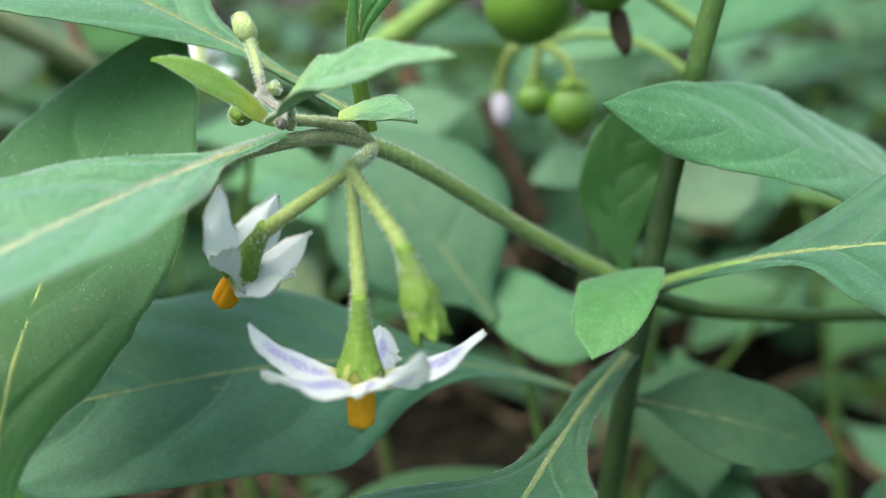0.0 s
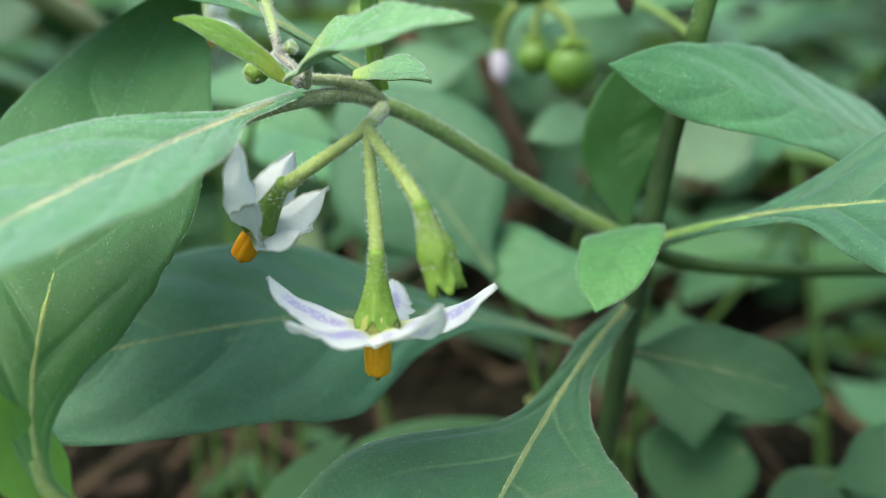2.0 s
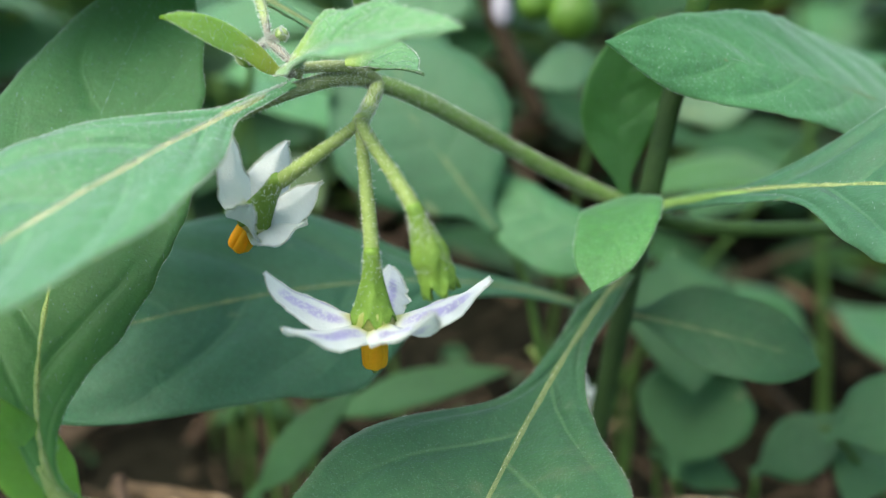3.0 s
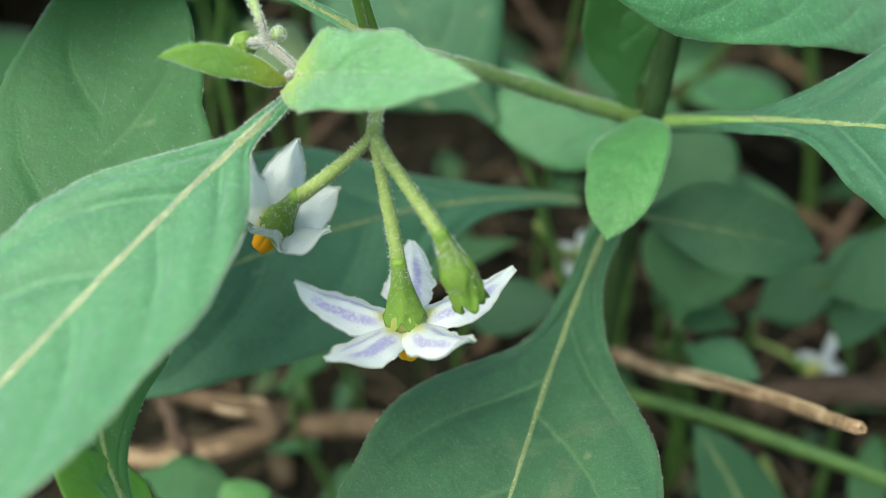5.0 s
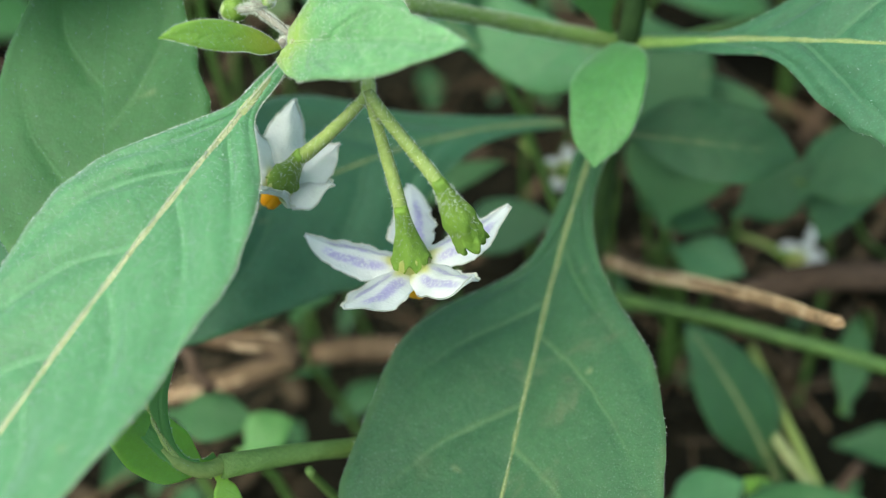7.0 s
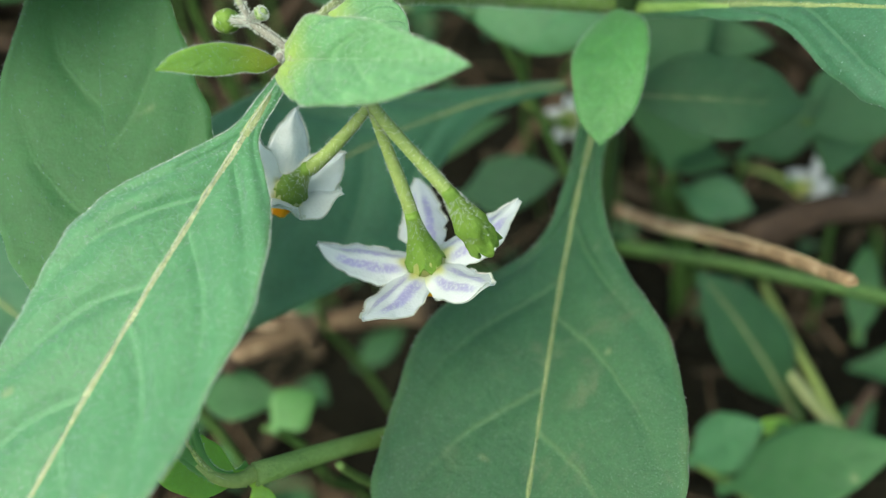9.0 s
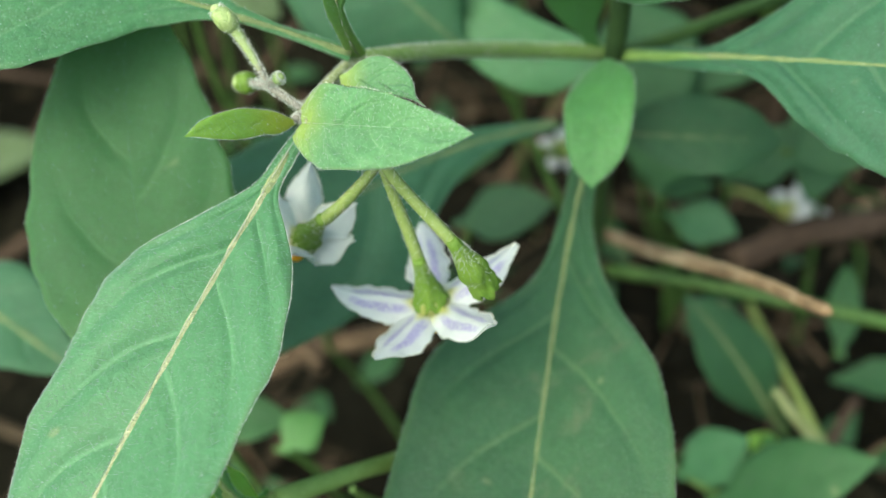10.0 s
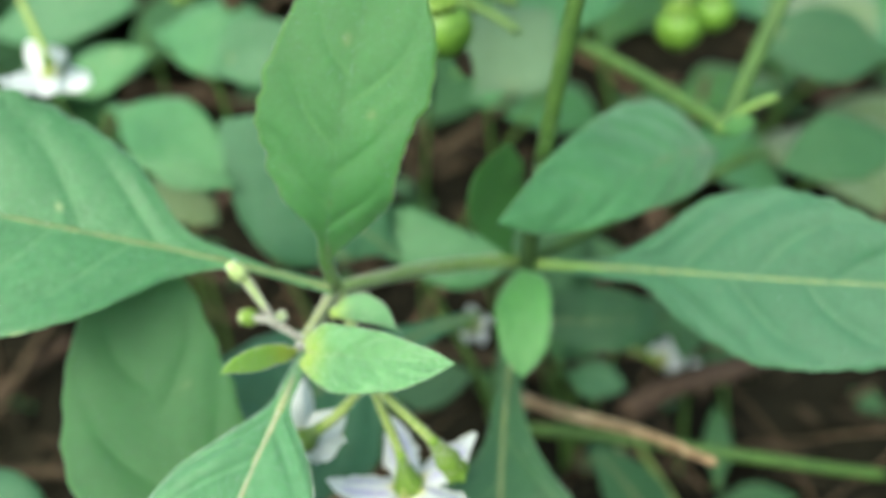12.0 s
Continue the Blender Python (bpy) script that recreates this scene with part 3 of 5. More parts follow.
def flower(parent, centre, axis, tips, pedicel, mat, anther=2.1, spread=0.42, calyx=3.0, cup=1.1, w=1.3, arch=0.12, label="", down=False):
    """A nightshade flower: pedicel, green calyx, five petals swept back and a cone of five yellow anthers."""
    c, ax = Vector(centre), Vector(axis).normalized()
    bm = bmesh.new()
    turned(bm, c - ax * 1.3, ax, [(0, cup * 0.62), (0.6, cup * 0.80), (1.05, cup * 0.95), (1.3, cup * 0.95), (1.45, cup * 0.5)], 24)
    head = part("flower", bm, mat, parent, label)
    for k, tip in enumerate(tips):
        petal("petal", head, mat, c, tip, ax, rough=2.2 if k == 4 and down else 1.0, w=w[k] if isinstance(w, tuple) else w, arch=arch, seed=k + c.x, fringe=1500 if down else 0)
    top = c - ax * calyx
    bm = bmesh.new()
    rows = [(-0.2, 0.20), (-0.1, 0.33), (0, 0.375), (0.12, 0.40), (0.25, 0.45), (0.4, 0.54), (0.55, 0.655), (0.7, 0.78), (0.82, 0.89), (0.92, 0.99), (1.0, 1.08)]
    turned(bm, top, ax, [(a * calyx if a > 0 else a, r if r < 0.41 else 0.40 + (r - 0.40) * (cup - 0.40) / 0.68) for a, r in rows], 60, 5, 0.6, wall=0.1, ragged=0.06)
    part("calyx", bm, calyx_green, head, "green cup-shaped calyx with five lobes")
    bm = bmesh.new()
    line = list(pedicel) + [tuple(top + ax * 0.62)]
    pts, radii = sweep(line, 0.26, 0.385, 24)
    radii[-3:] = [r * k for r, k in zip(radii[-3:], (0.97, 0.88, 0.7))]
    tube(bm, pts, radii, 12, 0.08, c.x)
    part("pedicel", bm, pedicel_green, head, "thin downy yellow-green flower stalk")
    if down:
        stem_down(head, line, 0.26, 0.385, 420, c.x)
        stem_down(head, [top + ax * calyx * k for k in (0.0, 0.12, 0.24, 0.36)], 0.375, 0.51, 160, c.x + 1)
        stem_down(head, [top + ax * calyx * k for k in (0.36, 0.55, 0.75, 0.93)], 0.51, cup * 0.93, 150, c.x + 2)
    s = ax.orthogonal().normalized()
    v = ax.cross(s)
    for k in range(5):
        a = 2 * math.pi * k / 5 + 0.3
        d = s * math.cos(a) + v * math.sin(a)
        bm = bmesh.new()
        q = [c + ax * 0.2 + d * spread * 0.55, c + ax * (0.2 + anther * 0.3) + d * spread * 0.62, c + ax * (0.2 + anther * 0.7) + d * spread * 0.66, c + ax * (0.2 + anther) + d * spread * 0.58]
        pts = [bezier(q, i / 12) for i in range(13)]
        tube(bm, pts, [0.30 + 0.10 * math.sin(math.pi * (0.15 + 0.7 * i / 12)) - (0.1 if i == 12 else 0) for i in range(13)], 10)
        part("anther", bm, anther_yellow, head, "orange-yellow anther")
    bm = bmesh.new()
    tube(bm, [c + ax * 0.3, c + ax * (anther * 0.6 + 0.2), c + ax * (anther + 0.5)], [0.10, 0.10, 0.14], 8)
    part("style", bm, pedicel_green, head)
    return head


def bud(parent, name, base, tip, r, mat, stalk=None, label="", cup=True, neck=False, down=0):
    """A closed bud: a rounded body, its calyx, and a downy stalk that widens into the calyx."""
    b, e = Vector(base), Vector(tip)
    ln = (e - b).length
    bm = bmesh.new()
    prof = [(0, r * 0.45), (ln * 0.1, r * 0.8), (ln * 0.3, r), (ln * 0.55, r), (ln * 0.75, r * 0.85), (ln * 0.9, r * 0.55), (ln * 0.97, r * 0.3), (ln, r * 0.06)]
    turned(bm, b, e - b, prof, 20)
    ob = part(name, bm, mat, parent, label)
    if cup:
        bm = bmesh.new()
        turned(bm, b - (e - b).normalized() * (r * 0.2), e - b, [(0, r * 0.5), (ln * 0.05, r * 0.66), (ln * 0.18, r * 0.92), (ln * 0.42, r * 1.06), (ln * 0.62, r * 1.04)], 30, 5, ln * 0.22, wall=0.04)
        part("calyx", bm, calyx_green if not neck else bud_pale, ob)
    if stalk:
        bm = bmesh.new()
        pts, radii = sweep(stalk, 0.19, 0.17, 10)
        tube(bm, pts, radii, 8, 0.25)
        if neck:
            f = Vector(stalk[3])
            pts, radii = sweep((f - (f - Vector(stalk[2])) * 0.3, f.lerp(b, 0.35), b - (e - b) * 0.4, b + (e - b) * 0.12), 0.13, 0.34, 12)
            part("neck", tube_mesh(pts[3:], radii[3:]), bud_pale, ob)
            part("neck", tube_mesh(pts[:5], radii[:5]), stem_grey, ob)
            stem_down(ob, (pts[0], pts[4], pts[8], pts[12]), 0.15, 0.34, 700, r + 3)
        part("stalk", bm, stem_grey, ob)
        stem_down(ob, stalk, 0.22, 0.23, 420, r)
    if down:
        q = [b.lerp(e, k) for k in (0.1, 0.4, 0.7, 0.9)]
        stem_down(ob, q, r * 0.9, r * 0.7, down, r)
    return ob


# ---- the ground: one sheet of dark soil out to the horizon ----
def ground_height(x, y):
    r = math.hypot(x, y - 80)
    near = max(0.0, 1 - r / 400)
    h = 9 * noise.noise((x * 0.012, y * 0.012, 3.0)) + 4 * noise.noise((x * 0.05, y * 0.05, 8.0)) + 1.6 * noise.noise((x * 0.2, y * 0.2, 1.0))
    return 4 + h * (0.35 + 0.65 * near)


def spaced(n, inner, outer):
    xs = []
    for i in range(-n, n + 1):
        u = i / n
        xs.append(inner * u + math.copysign((outer - inner) * abs(u) ** 9, u))
    return xs


bm = bmesh.new()
gx = spaced(110, 260, 30000)
rows = [[bm.verts.new(Vector((x, y + 90, ground_height(x, y + 90))) * MM) for x in gx] for y in gx]
for a, b in zip(rows, rows[1:]):
    for k in range(len(gx) - 1):
        bm.faces.new((a[k], a[k + 1], b[k + 1], b[k]))
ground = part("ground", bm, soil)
tagged(ground, "dark crumbly soil under the plants", "ground", kind="structure")

# ---- the flowering nightshade ----
plant = thing("nightshade_plant", "green nightshade plant with small white and violet star flowers", "plant")
leaf(plant, leaf_pale, ((-7.7, 47.9, 78.7), (-11.7, 42.6, 77.7), (-17.9, 35.7, 75.8), (-27.4, 24.5, 70.2)), (0.25, 0.5, 0.8, 3.5, 5.4, 6.2, 6.5, 4.5), (0.25, 0.5, 0.8, 2.7, 5.0, 5.3, 5.1, 3.2),
     0.20, (0.16, -0.30, 0.94), (-0.10, -0.25, 0.96), (-0.34, -0.18, 0.92), seed=1, quilt=0.8, wave=0.12, petiole=0.3, nv=100, nu=16, down=2600, fuzz=9000, rib_from=0.15, rib_mat=midrib_tan, label="broad pale-green leaf with a raised midrib")
leaf(plant, leaf_side, ((-15.9, 36.4, 62.2), (-18.9, 29.9, 66.5), (-21.7, 53.8, 73.0), (-15.1, 60.1, 84.3)), (0.3, 0.35, 0.6, 1.5, 3.4, 6.1, 5.8, 3.7), (0.3, 0.35, 0.45, 1.5, 4.2, 5.9, 5.2, 3.4),
     0.02, (0.5, -0.6, 0.5), (0.12, -0.5, 0.86), (-0.11, -0.72, 0.68), seed=2, cup=0.0, rib=0.16, rib_end=0.62, rib_mat=midrib_lime, quilt=0.2, wave=0.12, tooth=0.05, nv=110, nu=14, down=900, fuzz=1100)
stem("petiole", ((-15.6, 36.0, 62.3), (-16.3, 35.2, 62.9), (-17.0, 34.9, 63.7), (-17.8, 35.7, 65.0)), 0.48, 0.28, pedicel_green, plant)
leaf(plant, leaf_mature, ((-4.4, 52.6, 79.0), (-14.4, 56.9, 84.5), (-23.6, 59.6, 87.3), (-33.2, 63.8, 92.6)), (0.3, 0.3, 0.4, 2.3, 6.2, 8.5, 7.9, 4.9), (0.3, 0.3, 0.8, 1.8, 5.9, 8.2, 8.5, 5.7),
     0.18, (0.32, -0.37, 0.87), (0.20, -0.47, 0.86), (0.15, -0.62, 0.77), seed=3, tooth=0.05, quilt=0.35, nv=90, nu=14, down=350, fuzz=600)
leaf(plant, leaf_fresh, ((-4.0, 53.4, 78.2), (-5.3, 48.2, 87.4), (-1.8, 50.9, 92.2), (4.9, 58.3, 101.5)), (0.5, 0.5, 0.7, 0.9, 3.7, 5.4, 5.0, 4.0), (0.3, 0.3, 0.3, 2.0, 3.8, 4.2, 5.2, 4.1),
     0.10, (0.11, -0.87, -0.47), (-0.41, -0.82, 0.40), (-0.32, -0.62, 0.72), seed=4, quilt=0.25, rib=0.09, nv=110, nu=14, down=600, cup=0.0, wave=0.32, tooth=0.08, fuzz=900)
leaf(plant, leaf_young, ((-7.5, 46.6, 80.0), (-5.8, 44.2, 81.3), (-2.8, 41.5, 82.4), (0.5, 39.2, 82.9)), (1.1, 1.8, 2.1, 2.1, 2.0, 1.7, 1.2, 0.7), (0.9, 1.5, 2.1, 2.5, 2.6, 2.5, 2.1, 1.3),
     0.40, (-0.70, -0.10, 0.71), (-0.53, -0.24, 0.81), (-0.35, -0.29, 0.89), seed=5, rib=0.075, rib_mat=stem_dark, quilt=0.7, down=380, fuzz=2200, nu=12, nv=60, heart=0.5, label="small heart-shaped bright green young leaf")
leaf(plant, leaf_young, ((-5.2, 50.0, 79.4), (-3.6, 49.5, 79.7), (-2.3, 48.0, 79.6), (-1.2, 45.9, 79.6)), (0.3, 0.5, 1.0, 1.35, 1.4, 1.2, 0.8, 0.15), (0.3, 0.4, 0.5, 0.55, 0.55, 0.45, 0.3, 0.08),
     0.12, (-0.36, -0.64, 0.68), (-0.32, -0.30, 0.90), (-0.13, -0.04, 0.99), seed=6, rib=0.03, quilt=0.04, down=200, fuzz=260, petiole=0.3)
leaf(plant, leaf_tip, ((-8.1, 47.9, 79.2), (-9.6, 46.9, 80.8), (-11.1, 45.8, 82.1), (-13.0, 45.0, 82.5)), (0.1, 0.5, 0.7, 0.7, 0.8, 0.8, 0.6, 0.3), (0.1, 0.3, 0.5, 0.6, 0.7, 0.7, 0.6, 0.4),
     0.13, (0.76, -0.54, 0.37), (0.69, -0.51, 0.52), (0.39, -0.62, 0.68), seed=7, rib=0.03, quilt=0.02, wave=0.06, down=260, fuzz=260, petiole=0.1)
leaf(plant, leaf_bright, ((11.5, 57.7, 69.3), (10.5, 54.2, 70.0), (9.0, 51.1, 68.8), (7.8, 49.0, 66.8)), (0.3, 1.3, 2.0, 2.2, 2.2, 2.1, 1.8, 1.1), (0.4, 1.4, 1.9, 2.2, 2.4, 2.2, 1.9, 1.3),
     0.14, (-0.19, 0.24, 0.95), (-0.15, -0.24, 0.96), (-0.18, -0.62, 0.76), seed=8, rib=0.03, quilt=0.08, wave=0.1, down=200, label="small oval bright green leaf")
leaf(plant, leaf_under, ((13.4, 59.0, 68.0), (19.0, 49.5, 73.8), (26.8, 42.3, 74.6), (36.4, 34.8, 77.2)), (0.6, 0.6, 0.7, 2.8, 5.8, 6.8, 5.4, 3.0), (0.6, 0.7, 1.0, 1.4, 4.5, 6.5, 6.2, 5.0),
     0.16, (-0.67, 0.05, 0.74), (-0.55, -0.29, 0.79), (-0.53, -0.43, 0.73), seed=9, quilt=0.7, tooth=0.06, nv=90, nu=14, down=250, fuzz=400)
leaf(plant, leaf_mature, ((32.6, 62.8, 70.4), (27.6, 60.0, 75.7), (18.2, 54.3, 77.9), (8.4, 53.1, 79.7)), (0.3, 1.7, 2.8, 3.4, 3.5, 3.1, 2.7, 1.9), (0.5, 3.5, 5.2, 5.9, 5.7, 4.9, 3.8, 2.2),
     -0.10, (0.76, -0.28, 0.58), (0.47, -0.50, 0.73), (0.20, -0.81, 0.55), seed=10, rib=0.1, quilt=0.35, tooth=0.05, nv=90, nu=14, down=300, fuzz=500)
leaf(plant, leaf_soft, ((11.7, 60.8, 68.0), (10.2, 61.6, 72.7), (11.0, 61.7, 76.6), (12.9, 61.7, 79.6)), (0.3, 0.5, 1.3, 2.1, 2.5, 2.4, 1.9, 1.2), (0.3, 0.7, 1.5, 2.2, 2.6, 2.6, 2.3, 1.6),
     0.13, (-0.15, -0.98, 0.13), (-0.02, -1.00, 0.07), (0.07, -1.00, -0.05), seed=11, rib=0.04, quilt=0.08)
leaf(plant, leaf_broad, ((13.3, 61.7, 63.8), (6.0, 52.0, 61.5), (2.0, 40.2, 59.9), (-5.4, 24.3, 56.1)), (0.6, 0.8, 1.1, 1.3, 3.0, 7.0, 8.6, 7.8), (0.6, 0.8, 1.1, 1.0, 2.0, 7.2, 8.5, 7.9),
     0.28, (-0.06, -0.18, 0.98), (-0.07, -0.15, 0.99), (-0.09, -0.19, 0.98), seed=12, quilt=0.7, rib=0.22, nv=100, nu=16, down=700)
leaf(plant, leaf_under, ((9.0, 63.8, 59.1), (-3.5, 59.5, 65.1), (-15.0, 53.8, 64.3), (-30.6, 48.0, 61.7)), (0.5, 0.8, 1.5, 3.7, 7.9, 7.3, 6.2, 3.9), (0.5, 0.8, 1.5, 3.5, 6.7, 7.1, 6.1, 3.6),
     0.03, (0.45, -0.07, 0.89), (0.19, -0.39, 0.90), (0.13, -0.68, 0.72), seed=13, quilt=0.7, rib=0.15, nv=90, nu=16, down=300)
leaf(plant, leaf_mature, ((13.6, 65.4, 63.1), (9.9, 70.3, 62.0), (6.1, 74.3, 62.5), (1.9, 77.1, 64.0)), (0.5, 2.6, 3.8, 4.3, 4.3, 3.8, 2.8, 1.5), (0.5, 0.9, 1.2, 1.4, 1.7, 2.1, 2.1, 1.5),
     0.07, (-0.57, -0.26, 0.78), (-0.39, -0.45, 0.80), (-0.14, -0.63, 0.77), seed=14, rib=0.08)
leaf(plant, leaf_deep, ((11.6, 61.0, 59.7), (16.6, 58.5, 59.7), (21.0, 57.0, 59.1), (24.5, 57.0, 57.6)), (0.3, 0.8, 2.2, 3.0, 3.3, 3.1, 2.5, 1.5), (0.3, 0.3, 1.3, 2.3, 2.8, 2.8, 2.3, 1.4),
     0.17, (-0.26, -0.51, 0.82), (-0.09, -0.66, 0.74), (0.28, -0.75, 0.59), seed=15, rib=0.12)

stem("branch", ((-4.0, 54.3, 77.3), (0.3, 55.4, 75.9), (4.1, 60.4, 70.8), (13.3, 61.0, 66.9)), 0.46, 0.58, stem_green, plant, rough=0.18, down=3200)
stem("branch", ((-4.0, 54.3, 77.3), (-5.0, 52.6, 78.3), (-6.6, 49.6, 78.8), (-10.4, 44.4, 77.9)), 0.48, 0.34, stem_olive, plant, down=1800)
stem("branch", ((-4.0, 54.0, 77.5), (-4.8, 52.2, 78.9), (-6.0, 50.4, 79.1), (-7.7, 48.3, 79.4)), 0.36, 0.26, stem_olive, plant, down=700)
stem("petiole", ((-7.5, 48.5, 79.0), (-7.3, 48.2, 79.7), (-7.3, 47.4, 80.2), (-7.2, 46.2, 80.3)), 0.26, 0.18, stem_olive, plant, down=300)
stem("upper_stem", ((21.0, 54.5, 114.0), (18.6, 55.9, 102.0), (16.3, 57.2, 91.0), (14.3, 58.4, 79.5)), 0.62, 0.66, stem_dark, plant, down=400)
stem("main_stem", ((14.3, 58.4, 79.5), (12.9, 59.4, 70.0), (11.2, 60.4, 58.0), (6.0, 64.0, 2.0)), 0.66, 0.85, stem_shaded, plant)
stem("petiole", ((13.4, 59.2, 67.9), (14.8, 56.6, 69.35), (16.3, 54.4, 70.5), (18.0, 52.3, 71.4)), 0.5, 0.24, stem_green, plant)
stem("branch", ((13.3, 61.0, 66.9), (17.0, 63.6, 64.2), (25.0, 66.2, 63.6), (42.0, 68.0, 63.6)), 0.55, 0.5, stem_dark, plant)
stem("branch", ((12.4, 65.6, 37.0), (23.8, 56.2, 40.5), (34.4, 50.8, 36.9), (47.8, 47.8, 30.5)), 0.65, 0.6, stem_dark, plant)

# ---- flowers and buds ----
JOINT = (-4.2, 44.9, 77.6)
flower(plant, (-3.7, 42.0, 68.6), (0.0, -0.05, -1.0),
       ((-9.0, 43.4, 70.6), (1.9, 43.0, 70.4), (-7.3, 37.9, 70.4), (-0.8, 37.2, 71.4), (-3.1, 48.0, 68.9)),
       (JOINT, (-4.1, 44.2, 75.5), (-3.7, 43.0, 73.5)), petal_violet, calyx=3.6, w=(1.3, 1.3, 1.3, 1.3, 1.2), down=True, label="white star flower streaked with violet")
flower(plant, (-9.75, 45.8, 72.4), (-0.48, 0.40, -0.78),
       ((-10.7, 46.7, 76.5), (-8.2, 48.4, 75.7), (-6.2, 45.4, 74.5), (-6.9, 44.4, 72.8), (-9.2, 42.6, 74.4)),
       (JOINT, (-5.3, 44.7, 76.7), (-6.9, 44.0, 75.9)), petal_white, calyx=3.3, cup=0.9, w=(1.0, 1.15, 1.3, 1.2, 0.95), anther=2.0, down=True, label="plain white star flower with swept-back petals")
stem("peduncle", ((-3.9, 54.2, 77.2), (-3.9, 51.0, 77.2), (-4.0, 47.5, 77.6), JOINT), 0.38, 0.33, pedicel_green, plant, down=900, nodes=((1.0, 0.06),))
bm = bmesh.new()
turned(bm, (-1.55, 40.3, 74.7), (0.95, -0.5, -3.1), [(-0.5, 0.30), (-0.2, 0.37), (0.2, 0.42), (0.6, 0.49), (1.0, 0.60), (1.4, 0.72), (1.8, 0.80), (2.1, 0.86), (2.3, 0.82), (2.6, 0.82), (2.9, 0.83), (3.2, 0.82), (3.45, 0.84), (3.65, 0.82)], 98, 7, 0.35, wall=0.16, ragged=0.5)
cup = part("fruiting_calyx", bm, calyx_green, plant, "closed green calyx left by a fallen flower")
way = Vector((0.95, -0.5, -3.1)).normalized()
bm = bmesh.new()
turned(bm, Vector((-1.55, 40.3, 74.7)) + way * 1.8, way, [(0, 0.5), (0.3, 0.62), (0.7, 0.62), (1.0, 0.55), (1.15, 0.25), (1.2, 0.05)], 20)
part("ovary", bm, stem_dark, cup, "small green ovary inside the calyx")
stem_down(cup, ((-1.55, 40.3, 74.7), (-1.3, 40.1, 73.9), (-1.0, 40.0, 73.1), (-0.8, 39.9, 72.3)), 0.40, 0.84, 700, 4)
stem("pedicel", (JOINT, (-3.3, 42.8, 76.6), (-1.8, 40.5, 75.6), (-1.42, 40.23, 74.28)), 0.31, 0.36, pedicel_green, plant, down=420, rough=0.06)
bud(plant, "shoot_tip", (-7.7, 48.3, 79.1), (-8.0, 47.7, 79.6), 0.3, stem_grey, cup=False, down=300)
FORK = (-9.0, 49.9, 80.5)
bud(plant, "flower_bud", (-9.9, 52.0, 83.1), (-10.6, 52.55, 84.45), 0.55, bud_pale, ((-7.6, 48.4, 79.5), (-8.1, 49.0, 80.0), (-8.8, 49.6, 80.2), FORK), "pale green flower bud on a downy grey stalk", neck=True, down=600)
bud(plant, "flower_bud", (-10.2, 51.9, 79.5), (-11.1, 52.9, 79.0), 0.62, bud_pale, (FORK, (-9.3, 50.4, 80.3), (-9.7, 51.0, 79.9), (-10.2, 51.9, 79.5)), down=500)
bud(plant, "flower_bud", (-8.5, 49.85, 80.7), (-8.1, 49.75, 81.0), 0.34, bud_pale, (FORK, (-8.9, 49.9, 80.6), (-8.7, 49.9, 80.65), (-8.5, 49.85, 80.7)), down=600)


# ---- plants behind and below ----
def placed_leaf(parent, mat, control, w, n, foot=None, seed=0, rib=0.07, **more):
    """A leaf of a plant behind, with the stalk that carries it up from the plant's foot."""
    wide = [w * k * (1 + 0.08 * noise.noise((i, seed, 0.5))) for i, k in enumerate(OVATE)]
    ob = leaf(parent, mat, control, wide, wide, 0.1, n, n, n, seed=seed, nu=6, nv=24, rib=rib, quilt=0.06, wave=0.15, **more)
    if foot is not None:
        a, f = Vector(control[0]), Vector(foot)
        mid = f.lerp(a, 0.55) + Vector((0, 0, 0.18 * (a - f).length))
        stem("leaf_stalk", (f, f.lerp(mid, 0.7), mid.lerp(a, 0.6), a), 0.45, 0.3, stem_dark, parent, ring=7, n=12, wander=2.5, seed=seed)
    return ob


behind = thing("nightshade_plant", "nightshade plant with green berries behind the flowering one", "plant")
placed_leaf(behind, leaf_mature, ((41.8, 98.5, 86.8), (29.6, 92.7, 86.7), (17.9, 89.6, 84.1), (7.1, 89.2, 79.2)), 4.4, (-0.19, -0.75, 0.64), seed=31)
placed_leaf(behind, leaf_grey, ((18.5, 87.6, 66.4), (21.6, 88.8, 68.4), (25.0, 90.2, 69.9), (29.5, 91.8, 71.4)), 6.0, (-0.2, -0.6, 0.78), (20, 95, 4), 32)
placed_leaf(behind, leaf_mature, ((15.0, 90.6, 70.6), (12.6, 90.4, 70.6), (10.2, 90.4, 70.0), (8.0, 90.6, 68.8)), 2.5, (-0.07, -0.71, 0.70), (10, 100, 4), 34)
placed_leaf(behind, leaf_mature, ((-8.2, 97.6, 71.9), (-4.5, 96.2, 73.7), (-0.8, 95.4, 74.9), (2.9, 95.4, 75.4)), 3.6, (0.02, -0.73, 0.68), (-6, 100, 4), 35)
placed_leaf(behind, leaf_mid, ((4.0, 72.3, 61.3), (-0.0, 75.2, 66.3), (-4.2, 79.3, 70.9), (-8.4, 84.4, 74.6)), 7.6, (0.02, -0.86, 0.51), (12, 67, 30), 36, rib=0.11)
placed_leaf(behind, leaf_mature, ((-17.1, 83.5, 73.3), (-14.2, 81.3, 73.0), (-11.4, 79.7, 72.2), (-8.7, 78.7, 70.8)), 1.6, (0.11, -0.71, 0.70), (-20, 92, 4), 37)
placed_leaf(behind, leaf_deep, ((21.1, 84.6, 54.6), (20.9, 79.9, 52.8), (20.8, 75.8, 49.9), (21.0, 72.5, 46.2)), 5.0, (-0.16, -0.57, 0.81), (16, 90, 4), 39)
